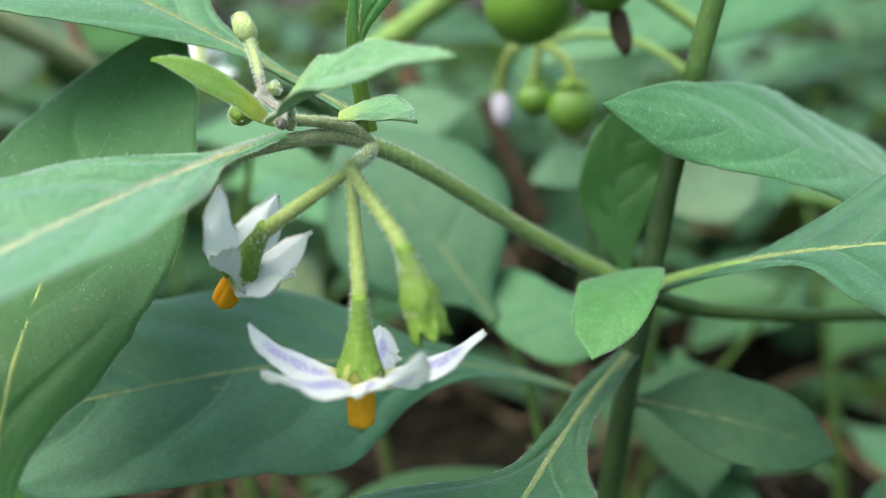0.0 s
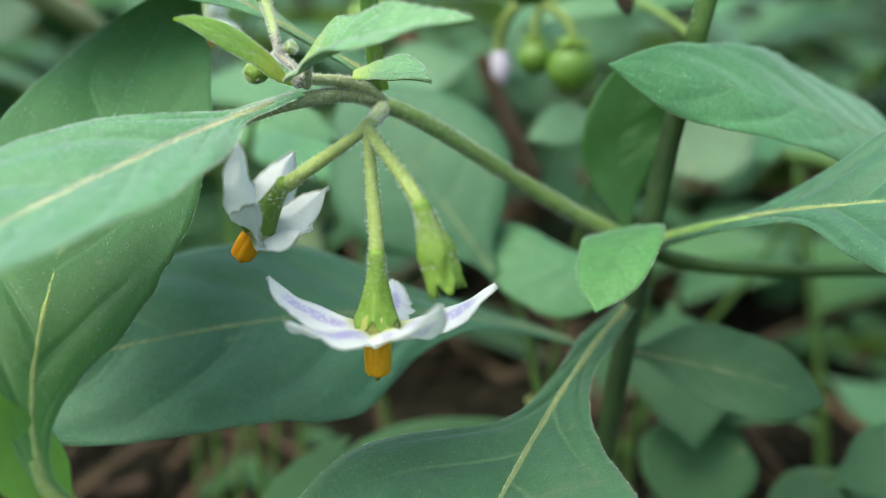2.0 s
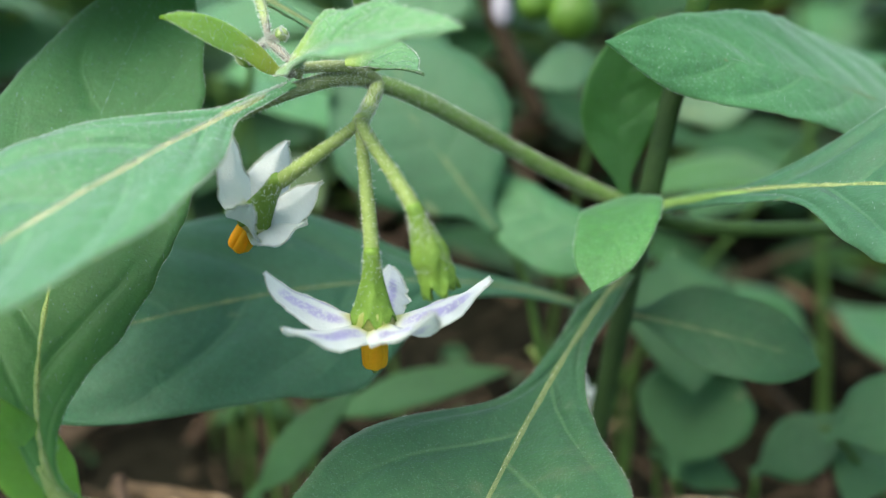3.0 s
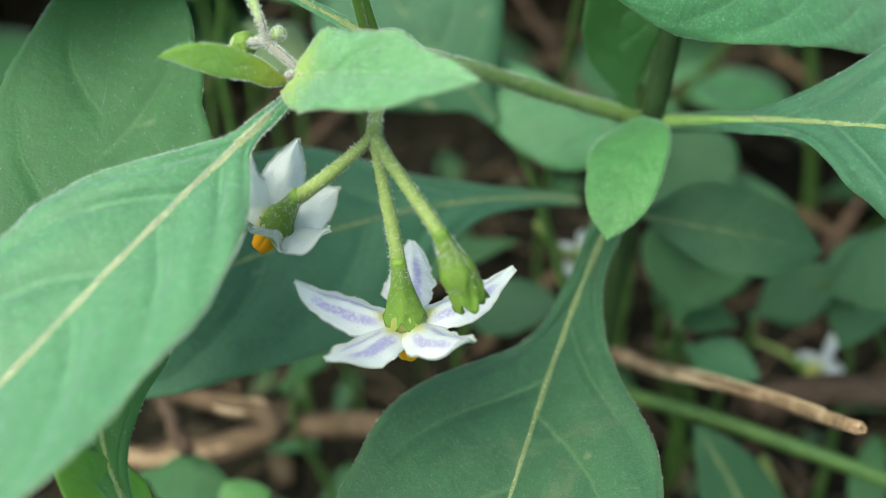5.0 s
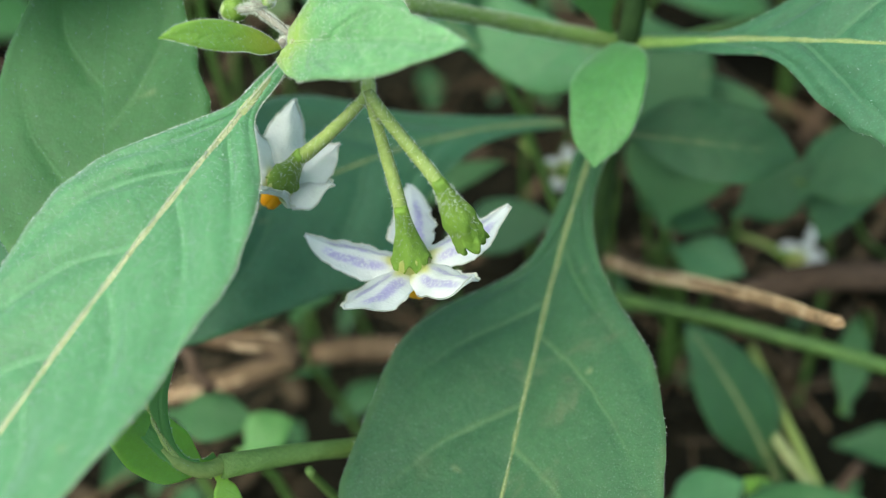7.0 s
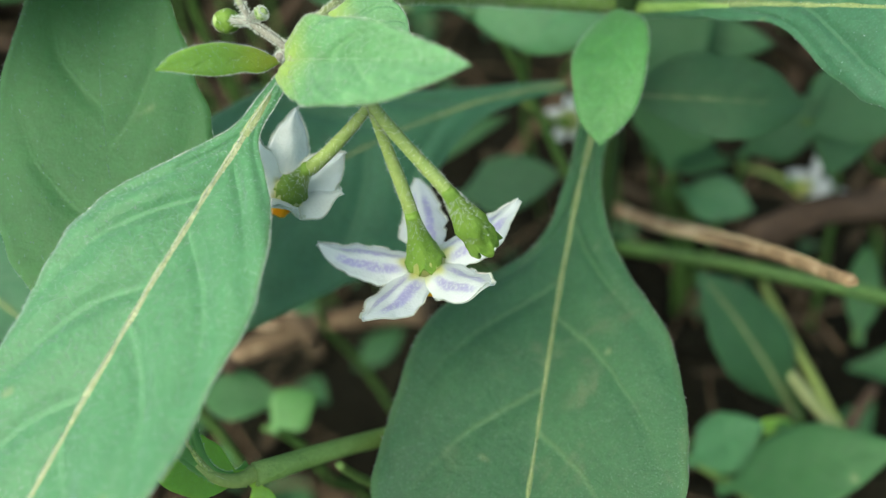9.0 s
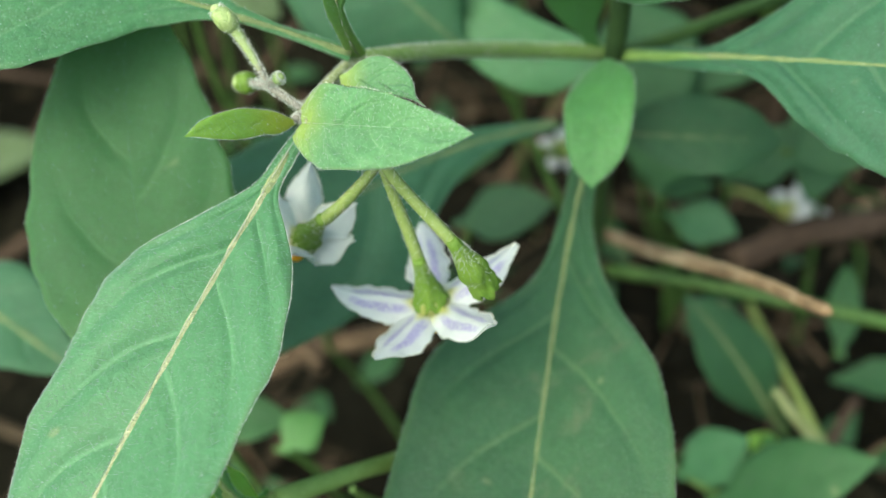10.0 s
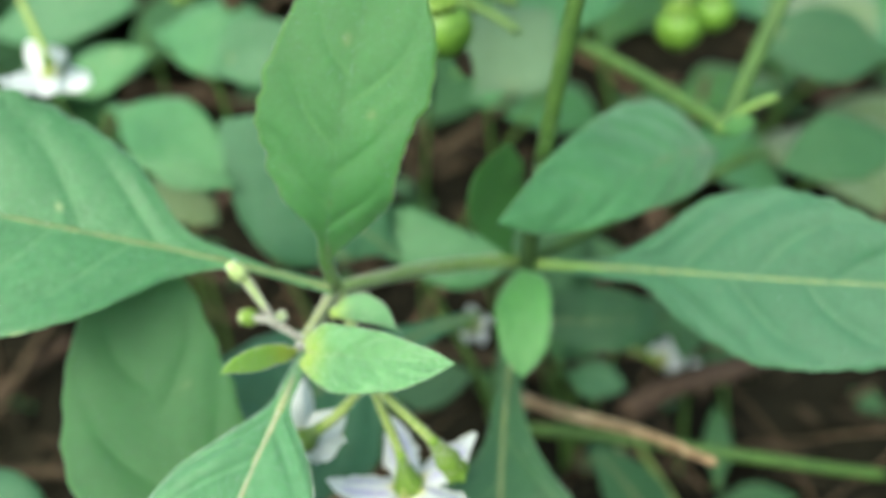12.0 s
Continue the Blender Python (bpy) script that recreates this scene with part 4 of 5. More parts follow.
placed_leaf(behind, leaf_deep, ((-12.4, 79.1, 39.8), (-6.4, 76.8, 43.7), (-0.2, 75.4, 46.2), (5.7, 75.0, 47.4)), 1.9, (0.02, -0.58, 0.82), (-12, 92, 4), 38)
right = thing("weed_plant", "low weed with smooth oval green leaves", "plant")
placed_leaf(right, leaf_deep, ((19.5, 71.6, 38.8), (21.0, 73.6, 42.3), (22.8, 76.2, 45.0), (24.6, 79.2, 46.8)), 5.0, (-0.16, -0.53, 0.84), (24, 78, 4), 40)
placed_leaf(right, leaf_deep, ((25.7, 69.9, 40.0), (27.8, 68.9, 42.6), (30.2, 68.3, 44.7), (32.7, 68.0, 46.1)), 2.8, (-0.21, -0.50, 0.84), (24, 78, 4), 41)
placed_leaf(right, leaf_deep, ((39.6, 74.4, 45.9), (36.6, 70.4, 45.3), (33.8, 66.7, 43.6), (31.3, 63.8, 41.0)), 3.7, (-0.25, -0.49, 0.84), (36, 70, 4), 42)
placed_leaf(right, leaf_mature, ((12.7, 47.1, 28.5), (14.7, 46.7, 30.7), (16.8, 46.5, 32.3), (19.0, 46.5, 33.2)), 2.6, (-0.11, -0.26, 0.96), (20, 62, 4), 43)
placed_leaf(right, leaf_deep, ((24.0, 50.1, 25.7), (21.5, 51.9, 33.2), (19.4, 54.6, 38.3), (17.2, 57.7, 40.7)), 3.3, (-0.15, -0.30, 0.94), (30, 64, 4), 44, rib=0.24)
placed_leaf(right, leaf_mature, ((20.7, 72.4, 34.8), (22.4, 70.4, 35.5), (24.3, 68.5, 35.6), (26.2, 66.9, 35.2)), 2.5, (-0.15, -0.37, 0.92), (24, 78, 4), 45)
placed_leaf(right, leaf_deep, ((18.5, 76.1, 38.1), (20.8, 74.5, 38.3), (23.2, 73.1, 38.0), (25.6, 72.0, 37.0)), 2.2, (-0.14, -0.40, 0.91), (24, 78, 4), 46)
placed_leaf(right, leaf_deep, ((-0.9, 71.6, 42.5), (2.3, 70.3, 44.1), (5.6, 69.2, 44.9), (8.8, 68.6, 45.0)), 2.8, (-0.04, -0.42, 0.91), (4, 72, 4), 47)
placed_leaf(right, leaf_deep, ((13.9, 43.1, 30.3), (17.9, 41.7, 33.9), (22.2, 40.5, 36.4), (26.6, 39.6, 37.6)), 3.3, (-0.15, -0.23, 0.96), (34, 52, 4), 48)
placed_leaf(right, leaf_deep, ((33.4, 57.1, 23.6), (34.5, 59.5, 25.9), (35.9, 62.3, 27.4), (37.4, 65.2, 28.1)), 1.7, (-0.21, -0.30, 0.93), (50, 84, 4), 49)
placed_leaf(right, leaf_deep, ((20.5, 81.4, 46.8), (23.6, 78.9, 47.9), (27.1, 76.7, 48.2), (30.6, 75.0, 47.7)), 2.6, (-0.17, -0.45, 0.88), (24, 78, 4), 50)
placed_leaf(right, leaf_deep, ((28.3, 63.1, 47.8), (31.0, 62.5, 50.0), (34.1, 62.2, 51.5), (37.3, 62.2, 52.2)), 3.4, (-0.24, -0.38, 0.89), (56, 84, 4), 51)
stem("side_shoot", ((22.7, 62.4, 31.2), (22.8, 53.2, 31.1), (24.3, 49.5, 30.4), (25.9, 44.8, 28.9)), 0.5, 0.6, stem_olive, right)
stem("side_shoot", ((25.9, 63.1, 29.1), (25.6, 54.6, 29.6), (26.0, 50.6, 28.8), (25.9, 44.8, 28.9)), 0.4, 0.5, pedicel_green, right)
stem("side_shoot", ((13.6, 46.9, 28.4), (15.8, 45.4, 26.9), (17.1, 43.5, 26.6), (19.4, 40.4, 25.2)), 0.4, 0.45, stem_green, right)
placed_leaf(right, leaf_lime, ((21.9, 45.7, 28.4), (20.8, 45.9, 30.5), (19.9, 46.2, 32.2), (19.0, 46.7, 33.4)), 1.5, (-0.14, -0.25, 0.96), seed=68)
placed_leaf(right, leaf_fresh, ((18.7, 46.1, 30.2), (19.5, 46.1, 31.4), (20.3, 46.1, 32.3), (21.2, 46.2, 33.0)), 0.8, (-0.14, -0.25, 0.96), seed=69)
left = thing("weed_plant", "low weed with rounded pale green leaves", "plant")
placed_leaf(left, leaf_deep, ((-27.3, 59.1, 39.8), (-24.6, 58.0, 40.5), (-21.9, 57.0, 40.5), (-19.4, 56.4, 39.9)), 2.2, (0.14, -0.34, 0.93), (-18, 52, 4), 53)
placed_leaf(left, leaf_mid, ((-41.9, 65.1, 60.7), (-38.1, 61.0, 60.4), (-34.5, 57.3, 58.9), (-31.3, 54.2, 56.4)), 4.1, (0.24, -0.39, 0.89), (-50, 40, 4), 55, rib=0.22)
placed_leaf(left, leaf_deep, ((-16.4, 67.6, 39.3), (-13.3, 67.1, 43.7), (-10.1, 67.1, 47.3), (-7.2, 67.6, 49.9)), 1.8, (0.09, -0.52, 0.85), (-10, 64, 4), 56)
NODE = Vector((-15.5, 35.8, 62.4))
stem("branch", ((8.0, 58.0, 10.0), (4.0, 50.0, 40.0), (-6.0, 40.5, 56.5), NODE), 0.8, 0.52, stem_green, plant, nodes=((1.0, 0.15),))
stem("side_shoot", ((-11.8, 38.0, 57.6), (-11.6, 38.6, 55.0), (-11.3, 40.5, 50.0), (-11.0, 44.0, 42.0)), 0.25, 0.3, stem_green, plant)
placed_leaf(left, leaf_bright, ((-20.4, 53.1, 40.3), (-19.2, 53.9, 41.0), (-17.6, 54.6, 41.3), (-16.2, 55.0, 40.9)), 1.9, (0.12, -0.45, 0.88), (-18, 60, 4), 52)
placed_leaf(plant, leaf_lime, ((-15.9, 35.6, 62.6), (-17.4, 35.3, 64.0), (-18.9, 35.8, 66.0), (-20.4, 37.0, 68.2)), 1.6, (0.35, -0.5, 0.79), seed=54)
placed_leaf(plant, leaf_lime, ((-15.6, 35.7, 62.2), (-15.8, 35.4, 61.0), (-15.4, 34.4, 60.3), (-15.2, 33.6, 59.4)), 0.7, (0.1, -0.5, 0.85), seed=66)
far = thing("weed_plant", "leafy green weed further back in the bed", "plant")
placed_leaf(far, leaf_mature, ((-13.2, 122.3, 65.6), (-8.2, 116.7, 67.1), (-3.1, 111.9, 67.3), (1.9, 108.1, 66.0)), 5.3, (-0.01, -0.57, 0.83), (-20, 120, 4), 57)
placed_leaf(far, leaf_mature, ((-34.5, 129.3, 67.8), (-27.4, 127.0, 69.4), (-20.2, 125.6, 69.7), (-13.3, 125.3, 68.6)), 4.0, (0.08, -0.59, 0.81), (-34, 126, 4), 58)
placed_leaf(far, leaf_mature, ((-26.7, 117.7, 63.4), (-22.4, 117.0, 65.1), (-18.1, 116.9, 66.0), (-14.0, 117.3, 66.0)), 3.2, (0.06, -0.56, 0.82), (-30, 120, 4), 59)
placed_leaf(far, leaf_mature, ((-19.8, 105.5, 66.9), (-16.0, 99.4, 67.5), (-12.3, 94.0, 66.7), (-8.7, 89.5, 64.6)), 4.4, (0.04, -0.53, 0.85), (-26, 110, 4), 60)
placed_leaf(far, leaf_old, ((-18.3, 100.5, 59.1), (-16.3, 97.7, 58.7), (-14.2, 95.2, 57.6), (-12.2, 93.2, 55.8)), 3.1, (0.04, -0.50, 0.87), (-20, 108, 4), 61)
placed_leaf(far, leaf_mature, ((47.7, 101.8, 68.4), (38.7, 98.9, 69.2), (29.9, 97.0, 68.1), (21.8, 96.3, 65.8)), 4.6, (-0.22, -0.50, 0.84), (20, 124, 4), 63)
placed_leaf(far, leaf_deep, ((70.7, 83.4, 56.7), (64.9, 85.1, 59.1), (59.5, 87.5, 60.3), (54.7, 90.5, 60.3)), 5.1, (-0.34, -0.41, 0.84), (60, 120, 4), 64)
placed_leaf(far, leaf_deep, ((60.7, 69.7, 57.6), (55.1, 69.0, 59.2), (49.7, 68.9, 59.8), (44.9, 69.2, 59.2)), 4.2, (-0.33, -0.37, 0.87), (60, 104, 4), 65)

placed_leaf(far, leaf_grey, ((-74.0, 151.6, 73.1), (-67.9, 150.7, 76.1), (-62.4, 151.4, 78.6), (-57.8, 153.6, 80.5)), 5.5, (0.37, -0.87, 0.33), seed=71)
placed_leaf(far, leaf_fresh, ((-45.7, 170.7, 86.3), (-50.1, 166.5, 84.0), (-55.2, 163.9, 81.0), (-60.7, 163.2, 77.5)), 5.5, (0.29, -0.91, 0.30), seed=72)
placed_leaf(far, leaf_grey, ((-80.0, 174.6, 81.7), (-73.2, 173.3, 83.5), (-67.0, 173.6, 84.8), (-61.6, 175.6, 85.5)), 5.3, (0.36, -0.89, 0.29), seed=73)
stem("side_shoot", ((-46.0, 93.0, 86.0), (-42.5, 97.5, 83.2), (-39.6, 101.6, 80.8), (-36.5, 107.0, 77.5)), 1.5, 1.2, stem_olive, far)
stem("side_shoot", ((-41.4, 111.5, 86.5), (-40.8, 110.7, 82.8), (-39.4, 109.0, 80.4), (-37.2, 107.0, 77.8)), 0.7, 0.8, bark_brown, far)
stem("side_shoot", ((-8.5, 103.0, 79.0), (-5.2, 99.8, 81.4), (-1.3, 96.0, 84.1), (5.0, 89.5, 88.6)), 1.3, 1.1, stem_green, far)
stem("side_shoot", ((-8.0, 114.0, 91.0), (-5.6, 112.5, 84.0), (-3.8, 111.6, 78.0), (-2.4, 111.0, 72.0)), 1.1, 1.3, leaf_dry, far)
stem("side_shoot", ((4.6, 112.0, 74.5), (6.4, 112.0, 70.0), (8.6, 112.0, 65.0), (11.4, 112.0, 60.0)), 1.0, 1.2, dry_brown, far)

# berries, a fading flower and a dry calyx on the plant behind
def berry(parent, centre, r, stalk_top, seed):
    c = Vector(centre)
    bm = bmesh.new()
    turned(bm, c + Vector((0, 0, r)), (0.05, 0, -1), [(r * (1 - math.cos(a)), max(0.05, r * math.sin(a))) for a in [math.pi * k / 12 for k in range(13)]], 20)
    ob = part("berry", bm, berry_green, parent, "round unripe green berry")
    bm = bmesh.new()
    turned(bm, c + Vector((0, 0, r * 1.25)), (0, 0, -1), [(0, r * 0.2), (r * 0.2, r * 0.4), (r * 0.38, r * 0.68)], 20, 5, r * 0.3)
    part("calyx", bm, calyx_green, ob)
    top = Vector(stalk_top)
    q = c + Vector((0, 0, r * 1.2))
    bm = bmesh.new()
    pts, radii = sweep((top, top.lerp(q, 0.4) + Vector((0, 0, 0.8)), q + Vector((0, 0, 1.5)), q), 0.35, 0.4, 10)
    tube(bm, pts, radii, 8)
    part("stalk", bm, pedicel_green, ob)
    return ob


TRUSS = (8.0, 75.5, 90.3)
berry(behind, (6.0, 74.2, 85.1), 3.3, TRUSS, 1)
berry(behind, (10.7, 69.4, 86.6), 2.4, TRUSS, 2)
LOW_TRUSS = (8.2, 83.6, 81.5)
berry(behind, (10.7, 83.3, 76.2), 2.1, LOW_TRUSS, 3)
berry(behind, (7.7, 84.6, 77.0), 1.5, LOW_TRUSS, 4)
bud(behind, "dry_calyx", (11.8, 70.0, 84.6), (12.6, 69.2, 81.4), 0.7, dry_brown, label="shrivelled brown dead flower", cup=False)
bud(behind, "closed_flower", (5.3, 92.8, 76.8), (5.7, 92.0, 73.7), 0.95, petal_shaded, cup=False, label="closed white flower hanging down")
stem("truss_stalk", (LOW_TRUSS, (6.4, 84.9, 82.4), (5.4, 91.5, 80.2), (5.3, 92.8, 76.8)), 0.35, 0.6, pedicel_green, behind)
stem("truss_stalk", ((19.9, 76.7, 82.6), (15.6, 77.5, 85.9), (11.6, 76.9, 87.6), TRUSS), 0.5, 0.45, stem_green, behind)
stem("truss_stalk", ((20.7, 78.7, 78.2), (16.7, 81.8, 82.5), (12.4, 84.1, 83.3), LOW_TRUSS), 0.35, 0.3, stem_green, behind)


JOINT_BACK = (36.3, 66.8, 69.2)
stem("branch", ((48.8, 76.7, 76.7), (45.0, 73.9, 73.0), (39.8, 70.3, 70.9), JOINT_BACK), 0.9, 0.8, stem_dark, behind)
stem("branch", (JOINT_BACK, (35.4, 72.0, 68.7), (33.8, 80.9, 68.7), (31.7, 88.9, 67.8)), 0.8, 0.7, stem_dark, behind)
stem("truss_stalk", (JOINT_BACK, (38.1, 67.4, 70.3), (39.8, 67.4, 70.7), (41.7, 67.0, 70.8)), 0.3, 0.3, stem_green, behind)
placed_leaf(behind, leaf_fresh, ((35.0, 66.2, 69.8), (35.8, 65.4, 70.5), (36.7, 64.7, 71.0), (37.7, 64.2, 71.2)), 1.0, (-0.28, -0.41, 0.87), seed=70)
berry(behind, (43.2, 88.1, 66.8), 2.6, (50.5, 88.7, 69.2), 5)
berry(behind, (47.4, 87.9, 67.7), 2.4, (50.5, 88.7, 69.2), 6)


def small_flower(parent, centre, r, tilt, mat=None):
    c, ax = Vector(centre), Vector(tilt).normalized()
    s = ax.orthogonal().normalized()
    v = ax.cross(s)
    tips = [c + (s * math.cos(a) + v * math.sin(a)) * r - ax * r * 0.45 for a in [2 * math.pi * k / 5 + 0.4 for k in range(5)]]
    back = -ax
    return flower(parent, c, ax, tips, (c + back * 9 + Vector((0, 3, 1)), c + back * 7 + Vector((0, 1, 1)), c + back * 5), mat or petal_white, label="small white flower seen behind the leaves", w=0.3 * r, calyx=2.0 + 0.2 * r)


flower(right, (35.8, 75.3, 26.4), (0.85, -0.3, -0.4), ((38.3, 77.9, 29.6), (39.6, 72.1, 26.9), (37.1, 73.6, 23.8), (35.4, 79.2, 25.4), (39.3, 77.0, 25.0)),
       ((29.5, 79.1, 28.4), (31.2, 78.2, 28.5), (33.0, 77.0, 27.9)), petal_white, w=1.2, calyx=2.4, cup=1.2, label="small white flower on a nodding yellow-green stalk")
small_flower(behind, (11.6, 76.5, 43.6), 2.5, (0.5, 0.6, -0.6))
flower(far, (-22.0, 93.6, 79.4), (0.0, 0.35, -0.93), ((-20.6, 91.2, 83.2), (-18.9, 90.7, 78.6), (-26.8, 91.3, 81.4), (-23.6, 96.6, 81.8), (-22.8, 90.2, 79.0)),
       ((-23.0, 100.0, 87.5), (-22.8, 98.2, 86.6), (-22.3, 95.6, 83.6)), petal_white, w=1.5, calyx=2.4, label="small white flower seen behind the leaves")


# ---- twigs and litter ----
def twig(control, r0, r1, mat, label, seed, strips=0, strip_mat=None):
    ob = tagged(stem("twig", control, r0, r1, mat, None, label, rough=0.2, n=30, wander=0.8, seed=seed), label, "twig", "twigs on the ground")
    pts, radii = sweep(control, r0, r1, 60, wander=0.8, seed=seed)
    rg = random.Random(seed)
    for k in range(strips):
        bark_strip(ob, pts, radii, rg.randrange(2, 42), rg.randrange(10, 30), rg.uniform(0, 6.283), rg.uniform(0.16, 0.6), bark_brown if k % 3 == 2 else strip_mat, seed + k)
    if strips:
        bm = bmesh.new()
        end, way = pts[-1], (pts[-1] - pts[-2]).normalized()
        turned(bm, end - way * 0.2, way, [(0, r1 * 0.95), (0.3, r1 * 0.92), (0.7, r1 * 0.55), (0.55, r1 * 0.3), (0.35, r1 * 0.08)], 20, 5, 0.45, ragged=0.5)
        part("broken_end", bm, mat, ob, "splintered pale wood at the broken end")
    return ob


def bark_strip(parent, pts, radii, first, count, angle, wide, mat, seed):
    """A loose strip of bark that follows its twig, a little proud, with ragged sides."""
    bm = bmesh.new()
    side, outer, inner = Vector((0, 0, 1)), [], []
    for j in range(first, min(first + count, len(pts) - 1)):
        way = (pts[j + 1] - pts[j]).normalized()
        a = (side - way * side.dot(way)).normalized()
        b = way.cross(a)
        f = (j - first) / count
        half = wide * math.sin(math.pi * (0.08 + 0.84 * f)) * (1 + 0.5 * noise.noise((j * 0.6, seed, 0)))
        ro, ri = [], []
        for u in (-1, -0.4, 0.4, 1):
            g = angle + u * half + 0.25 * noise.noise((j * 0.2, seed, 3))
            d = a * math.cos(g) + b * math.sin(g)
            r = radii[j] * (1.10 + 0.10 * noise.noise((j * 0.5, u, seed)))
            ro.append(bm.verts.new((pts[j] + d * r) * MM))
            ri.append(bm.verts.new((pts[j] + d * (r - 0.14)) * MM))
        outer.append(ro)
        inner.append(ri)
    for j in range(len(outer) - 1):
        for i in range(3):
            bm.faces.new((outer[j][i], outer[j][i + 1], outer[j + 1][i + 1], outer[j + 1][i]))
            bm.faces.new((inner[j][i], inner[j + 1][i], inner[j + 1][i + 1], inner[j][i + 1]))
        bm.faces.new((outer[j][0], outer[j + 1][0], inner[j + 1][0], inner[j][0]))
        bm.faces.new((outer[j][3], inner[j][3], inner[j + 1][3], outer[j + 1][3]))
    bm.faces.new(outer[0][::-1] + inner[0])
    bm.faces.new(outer[-1] + inner[-1][::-1])
    part("bark_strip", bm, mat, parent)


twig(((12.6, 70.1, 37.6), (16.4, 60.8, 43.6), (18.3, 51.1, 50.5), (21.1, 41.6, 57.5)), 0.6, 0.42, bark_tan, "dry tan twig with split bark lying among leaves", 1, 18, wood_cream)
twig(((-39.3, 83.9, 15.7), (-34.3, 75.9, 20.2), (-23.4, 72.3, 30.4), (-5.7, 62.2, 38.8)), 1.1, 1.2, bark_grey, "thick brown dead twig lying on the soil", 2, 10, bark_tan)
twig(((-15.0, 58.9, 43.2), (-17.5, 61.9, 43.8), (-21.1, 64.2, 43.4), (-26.4, 65.6, 41.8)), 0.9, 0.7, bark_grey, "side branch of a dead twig on the soil", 4, 4, bark_tan)
twig(((-22.8, 58.5, 42.6), (-23.6, 60.1, 42.9), (-24.4, 61.8, 43.5), (-25.2, 63.8, 44.5)), 0.6, 0.5, bark_brown, "short piece of dead twig on the soil", 5)
twig(((24.0, 63.5, 35.7), (39.0, 67.3, 32.1), (49.9, 69.9, 28.1), (51.3, 71.9, 22.1)), 1.4, 1.4, bark_brown, "reddish-brown twig lying behind the leaves", 3, 6, bark_grey)

rng = random.Random(5)
for k in range(26):
    x, y = rng.uniform(-90, 110), rng.uniform(45, 230)
    a, ln = rng.uniform(0, math.pi), rng.uniform(18, 60)
    dx, dy = math.cos(a) * ln / 2, math.sin(a) * ln / 2
    z0, z1 = ground_height(x - dx, y - dy) + 1.0, ground_height(x + dx, y + dy) + rng.uniform(1, 10)
    twig(((x - dx, y - dy, z0), (x - dx * 0.3, y - dy * 0.3, z0 + 2), (x + dx * 0.3, y + dy * 0.3, z1 + 1), (x + dx, y + dy, z1)), rng.uniform(0.6, 1.4), rng.uniform(0.4, 1.0),
         rng.choice((bark_brown, bark_brown, bark_grey, dry_brown)), "thin dead twig lying on the soil", 10 + k)

bm = bmesh.new()
for k in range(2200):
    r = 20 + 260 * rng.random() ** 0.7
    a = rng.uniform(0, 2 * math.pi)
    x, y = math.cos(a) * r * 0.8, 95 + math.sin(a) * r
    z = ground_height(x, y) + rng.uniform(0.3, 3.5)
    turn = Matrix.Rotation(rng.uniform(0, 6.28), 3, "Z") @ Matrix.Rotation(rng.uniform(-0.6, 0.6), 3, "X")
    ln = rng.uniform(2.5, 8)
    wd, curl = ln * rng.choice((0.05, 0.06, 0.09, 0.2)), rng.uniform(-0.4, 0.8)
    rows = []
    for j in range(6):
        t = j / 5
        h = wd * math.sin(math.pi * (0.08 + 0.84 * t)) * (1 + 0.3 * rng.uniform(-1, 1))
        rows.append([bm.verts.new((Vector((x, y, z)) + turn @ Vector(((t - 0.5) * ln, u * h, curl * ln * (t - 0.5) ** 2 + curl * abs(u) * h * 0.6))) * MM) for u in (-1, -0.4, 0.4, 1)])
    for p, q in zip(rows, rows[1:]):
        for i in range(3):
            bm.faces.new((p[i], p[i + 1], q[i + 1], q[i]))
litter = tagged(part("leaf_litter", bm, dry_brown), "dry brown leaf scraps scattered over the soil", "leaf litter", kind="stuff")
sol = litter.modifiers.new("thickness", "SOLIDIFY")
sol.thickness = 0.0003


# dry straw and grass strands on the soil
bm = bmesh.new()
for k in range(90):
    x, y = rng.uniform(-60, 90), rng.uniform(42, 140)
    a, ln = rng.uniform(0, math.pi), rng.uniform(10, 34)
    dx, dy = math.cos(a) * ln / 2, math.sin(a) * ln / 2
    p, q = Vector((x - dx, y - dy, 0)), Vector((x + dx, y + dy, 0))
    p.z, q.z = ground_height(p.x, p.y) + rng.uniform(0.5, 5), ground_height(q.x, q.y) + rng.uniform(0.5, 9)
    bend = Vector((rng.uniform(-4, 4), rng.uniform(-4, 4), rng.uniform(1, 6)))
    pts, radii = sweep((p, p.lerp(q, 0.33) + bend, p.lerp(q, 0.66) + bend, q), rng.uniform(0.14, 0.3), 0.1, 10)
    tube(bm, pts, radii, 5)
tagged(part("dry_straw", bm, bark_grey), "dry tan straw strands scattered over the soil", "straw", kind="stuff")

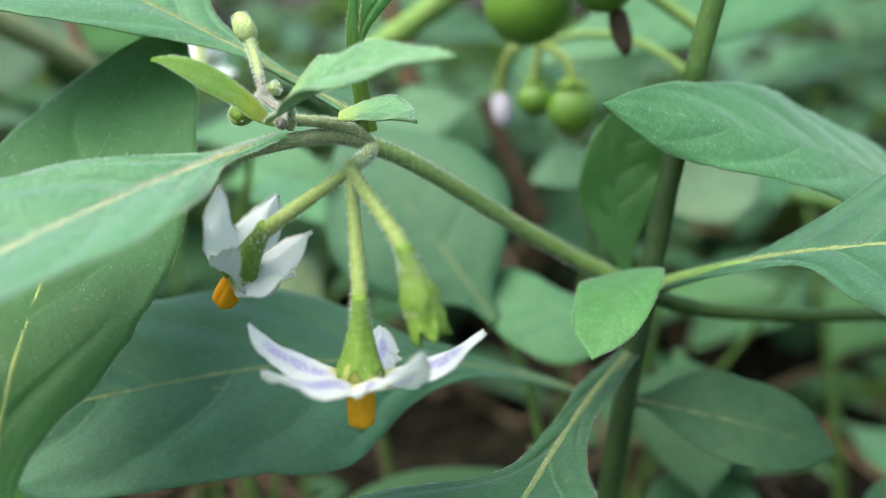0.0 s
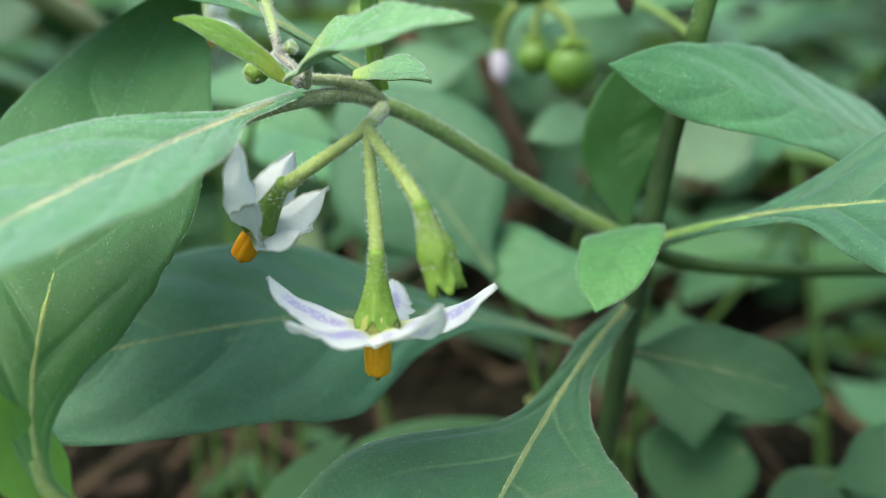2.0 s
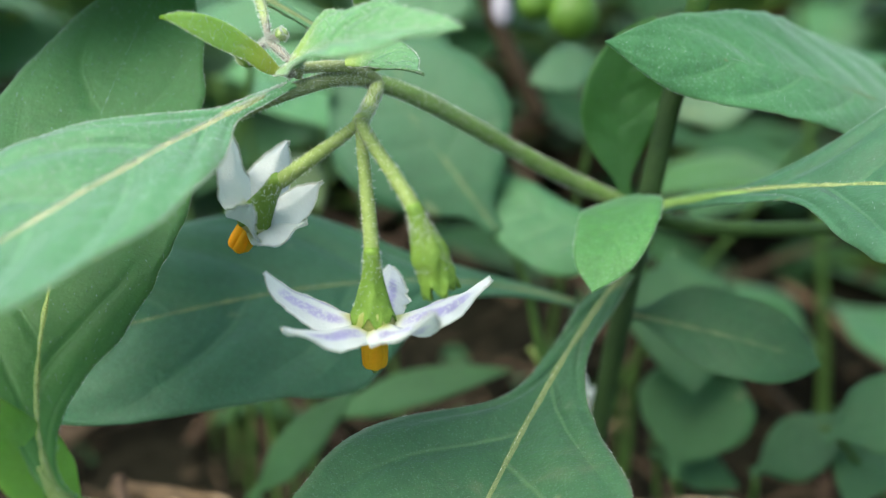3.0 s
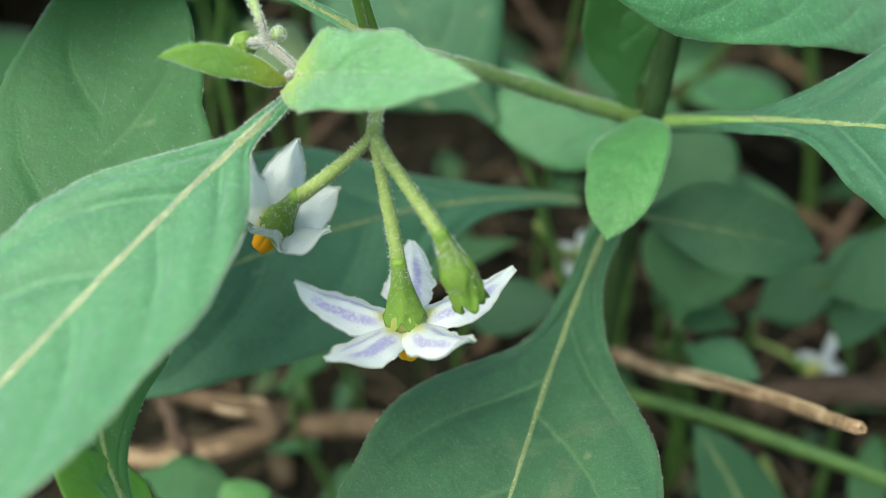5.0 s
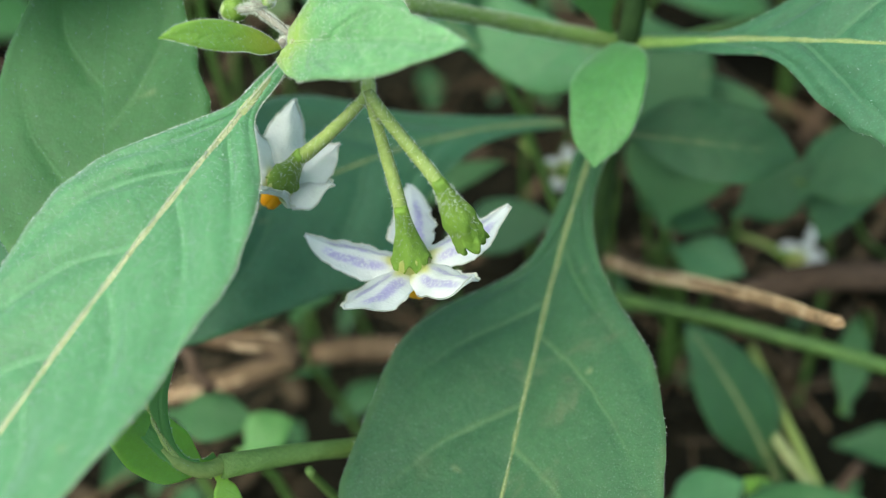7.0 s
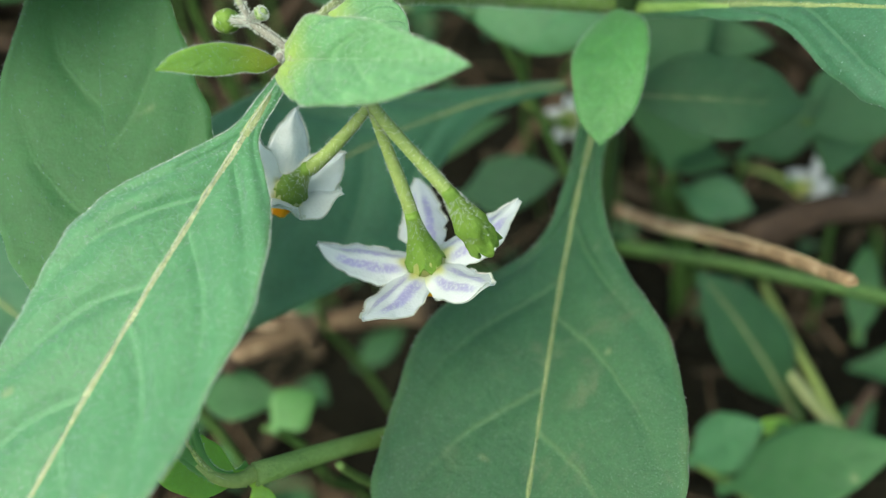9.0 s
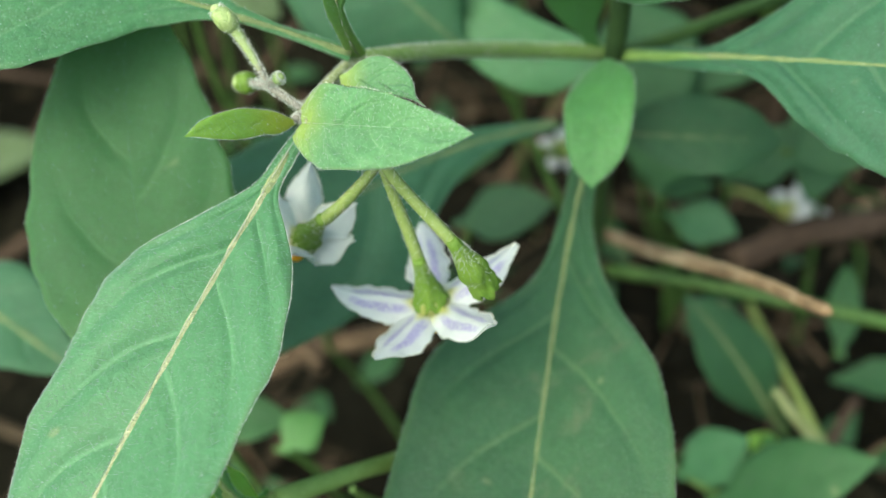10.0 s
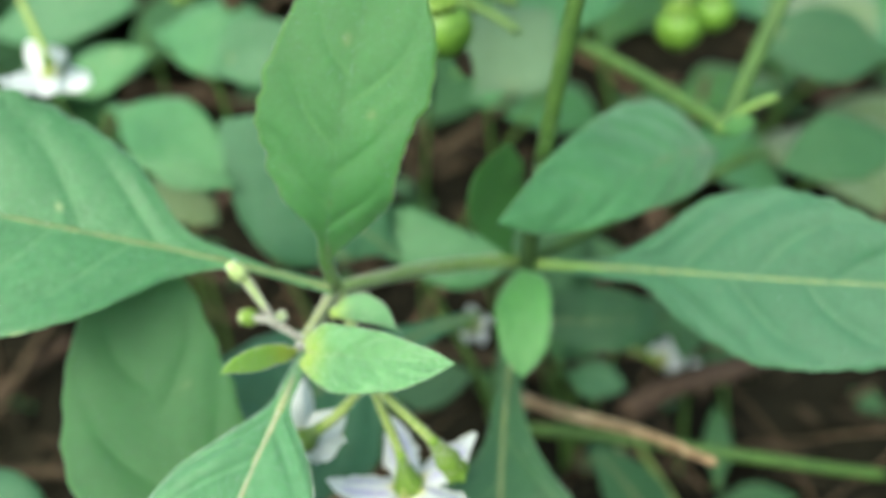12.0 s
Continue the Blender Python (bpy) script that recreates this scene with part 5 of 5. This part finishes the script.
# crumbs of soil, too many to count
verts, faces = [], []
for k in range(2600):
    r = 15 + 230 * rng.random() ** 0.8
    a = rng.uniform(0, 2 * math.pi)
    x, y = math.cos(a) * r * 0.9, 90 + math.sin(a) * r
    size = rng.uniform(0.5, 2.6)
    c = Vector((x, y, ground_height(x, y) + size * 0.3))
    base = len(verts)
    ring = 6
    for j, (h, w) in enumerate(((-0.8, 0.5), (-0.2, 1.0), (0.45, 0.85), (0.9, 0.35))):
        for i in range(ring):
            b = 2 * math.pi * (i + 0.5 * (j % 2)) / ring
            s = size * w * rng.uniform(0.7, 1.25)
            verts.append((c + Vector((math.cos(b) * s, math.sin(b) * s, h * size * rng.uniform(0.7, 1.1)))) * MM)
    for j in range(3):
        for i in range(ring):
            faces.append((base + j * ring + i, base + j * ring + (i + 1) % ring, base + (j + 1) * ring + (i + 1) % ring, base + (j + 1) * ring + i))
    faces.append(tuple(base + 3 * ring + i for i in range(ring)))
me = bpy.data.meshes.new("soil_crumbs")
me.from_pydata(verts, [], faces)
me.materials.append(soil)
tagged(new("soil_crumbs", me), "dark crumbs of soil on the ground", "soil", kind="stuff")


# ---- the bed behind, and unseen weeds added round it to block low sky light ----
def weed(x, y, height, count, seed, size):
    rg = random.Random(seed)
    z = ground_height(x, y)
    ob = thing("weed_plant", "leafy green weed, in the bed behind or added unseen around it", "plant", "weeds of the bed")
    top = Vector((x + rg.uniform(-12, 12), y + rg.uniform(-12, 12), z + height))
    foot = Vector((x, y, z - 1))
    ctrl = (foot, foot.lerp(top, 0.35) + Vector((rg.uniform(-5, 5), 0, 0)), foot.lerp(top, 0.7), top)
    stem("main_stem", ctrl, 0.9, 0.5, stem_dark, ob, ring=7, n=12, seed=seed)
    for k in range(count):
        t = 0.12 + 0.88 * k / max(1, count - 1)
        a = k * 2.4 + rg.uniform(-0.4, 0.4)
        b = bezier([Vector(c) for c in ctrl], t)
        ln = size * rg.uniform(0.7, 1.2) * (1.15 - 0.5 * t)
        rise = rg.uniform(-0.1, 0.5)
        d = Vector((math.cos(a), math.sin(a), rise)).normalized()
        e = b + d * ln + Vector((0, 0, -0.12 * ln))
        n = (Vector((0, 0, 1)) - d * rise).normalized()
        half = ln * rg.uniform(0.2, 0.3)
        wide = [half * q for q in OVATE]
        leaf(ob, (leaf_mature, leaf_deep, leaf_deep, leaf_mature, leaf_old, leaf_soft)[rg.randrange(6)], (b, b.lerp(e, 0.33) + n * ln * 0.12, b.lerp(e, 0.66) + n * ln * 0.12, e), wide, wide, 0.15, n, n, n,
             seed=seed * 7 + k, nu=5, nv=18, rib=0.1)


spots = random.Random(11)
# ring of tall weeds, mostly out of view, added to darken the lower leaves
for k in range(26):
    a = 2 * math.pi * (k + spots.uniform(-0.3, 0.3)) / 26
    if abs(a - math.pi / 2) < 0.45:
        continue
    r = spots.uniform(230, 330)
    weed(r * math.cos(a), 40 + r * math.sin(a), spots.uniform(150, 240) * (1.0 if math.sin(a) > 0 else 0.4), 12, 300 + k, 75)
dead = random.Random(21)
for k in range(16):
    x, y = dead.uniform(-70, 90), dead.uniform(92, 170)
    z = ground_height(x, y)
    dx, dy, h = dead.uniform(-70, 70), dead.uniform(-10, 20), dead.uniform(12, 45)
    twig(((x, y, z), (x + dx * 0.3, y + dy * 0.3, z + h * 0.4), (x + dx * 0.7, y + dy * 0.6, z + h * 0.75), (x + dx, y + dy, z + h)), dead.uniform(0.7, 1.3), 0.5, dead.choice((bark_brown, dry_brown, dry_brown)), "leaning dead brown stalk among the weeds", 60 + k)
for k in range(48):
    row = k // 12
    if row == 0 and k % 3 == 1:
        continue
    x = -150 + 300 * ((k % 12) + spots.uniform(0.1, 0.9)) / 12 * (1 + 0.45 * row)
    y = 135 + 75 * row + spots.uniform(-18, 18)
    height, size = spots.uniform(40, 75) + 14 * row, spots.uniform(26, 42)
    if (row == 0 and -85 < x < 45) or (row == 1 and -35 < x < 75 and k % 4 != 2):
        continue
    weed(x, y, height, 8, 100 + k, size)
# weeds behind the camera, out of view, added to shade the horizon light
for k in range(10):
    a = math.pi * (1.02 + 0.96 * (k + 0.5) / 10)
    weed(150 * math.cos(a), 10 + 130 * math.sin(a), spots.uniform(60, 100), 8, 200 + k, 40)


def foliage_mass(label, mat, count, seed, y0, y1, spread, height, size=34, name="far_foliage", cat="foliage"):
    """Far leaves that nobody could count: small folded blades heaped up behind the bed."""
    rg = random.Random(seed)
    verts, faces, uvs = [], [], []
    for _ in range(count):
        y = rg.uniform(y0, y1)
        x = rg.uniform(-spread, spread) * (y / y0)
        z = ground_height(x, y) + height * rg.random() ** 1.3 * (0.7 + 0.5 * noise.noise((x * 0.01, y * 0.01, seed)))
        ln = size * rg.uniform(0.65, 1.35)
        turn = Matrix.Rotation(rg.uniform(0, 6.28), 3, "Z") @ Matrix.Rotation(rg.uniform(-0.7, 0.5), 3, "Y") @ Matrix.Rotation(rg.uniform(-0.5, 0.5), 3, "X")
        base = len(verts)
        half = ln * rg.uniform(0.2, 0.3)
        for j in range(6):
            t = j / 5
            h = max(0.2, half * outline(min(t, 0.999), OVATE))
            for u in (-1, 0, 1):
                verts.append((Vector((x, y, z)) + turn @ Vector(((t - 0.3) * ln, u * h, 0.25 * abs(u) * h - 0.3 * ln * (t - 0.4) ** 2))) * MM)
                uvs.append((u * 0.5 + 0.5, t))
        for j in range(5):
            for i in range(2):
                q = base + j * 3 + i
                faces.append((q, q + 1, q + 4, q + 3))
    me = bpy.data.meshes.new(name)
    me.from_pydata(verts, [], faces)
    layer = me.uv_layers.new(name="UVMap")
    for lp in me.loops:
        layer.data[lp.index].uv = uvs[lp.vertex_index]
    me.materials.append(mat)
    return tagged(new(name, me), label, cat, kind="stuff")


foliage_mass("mass of green leaves far back in the bed", leaf_mature, 480, 1, 210, 520, 190, 130)
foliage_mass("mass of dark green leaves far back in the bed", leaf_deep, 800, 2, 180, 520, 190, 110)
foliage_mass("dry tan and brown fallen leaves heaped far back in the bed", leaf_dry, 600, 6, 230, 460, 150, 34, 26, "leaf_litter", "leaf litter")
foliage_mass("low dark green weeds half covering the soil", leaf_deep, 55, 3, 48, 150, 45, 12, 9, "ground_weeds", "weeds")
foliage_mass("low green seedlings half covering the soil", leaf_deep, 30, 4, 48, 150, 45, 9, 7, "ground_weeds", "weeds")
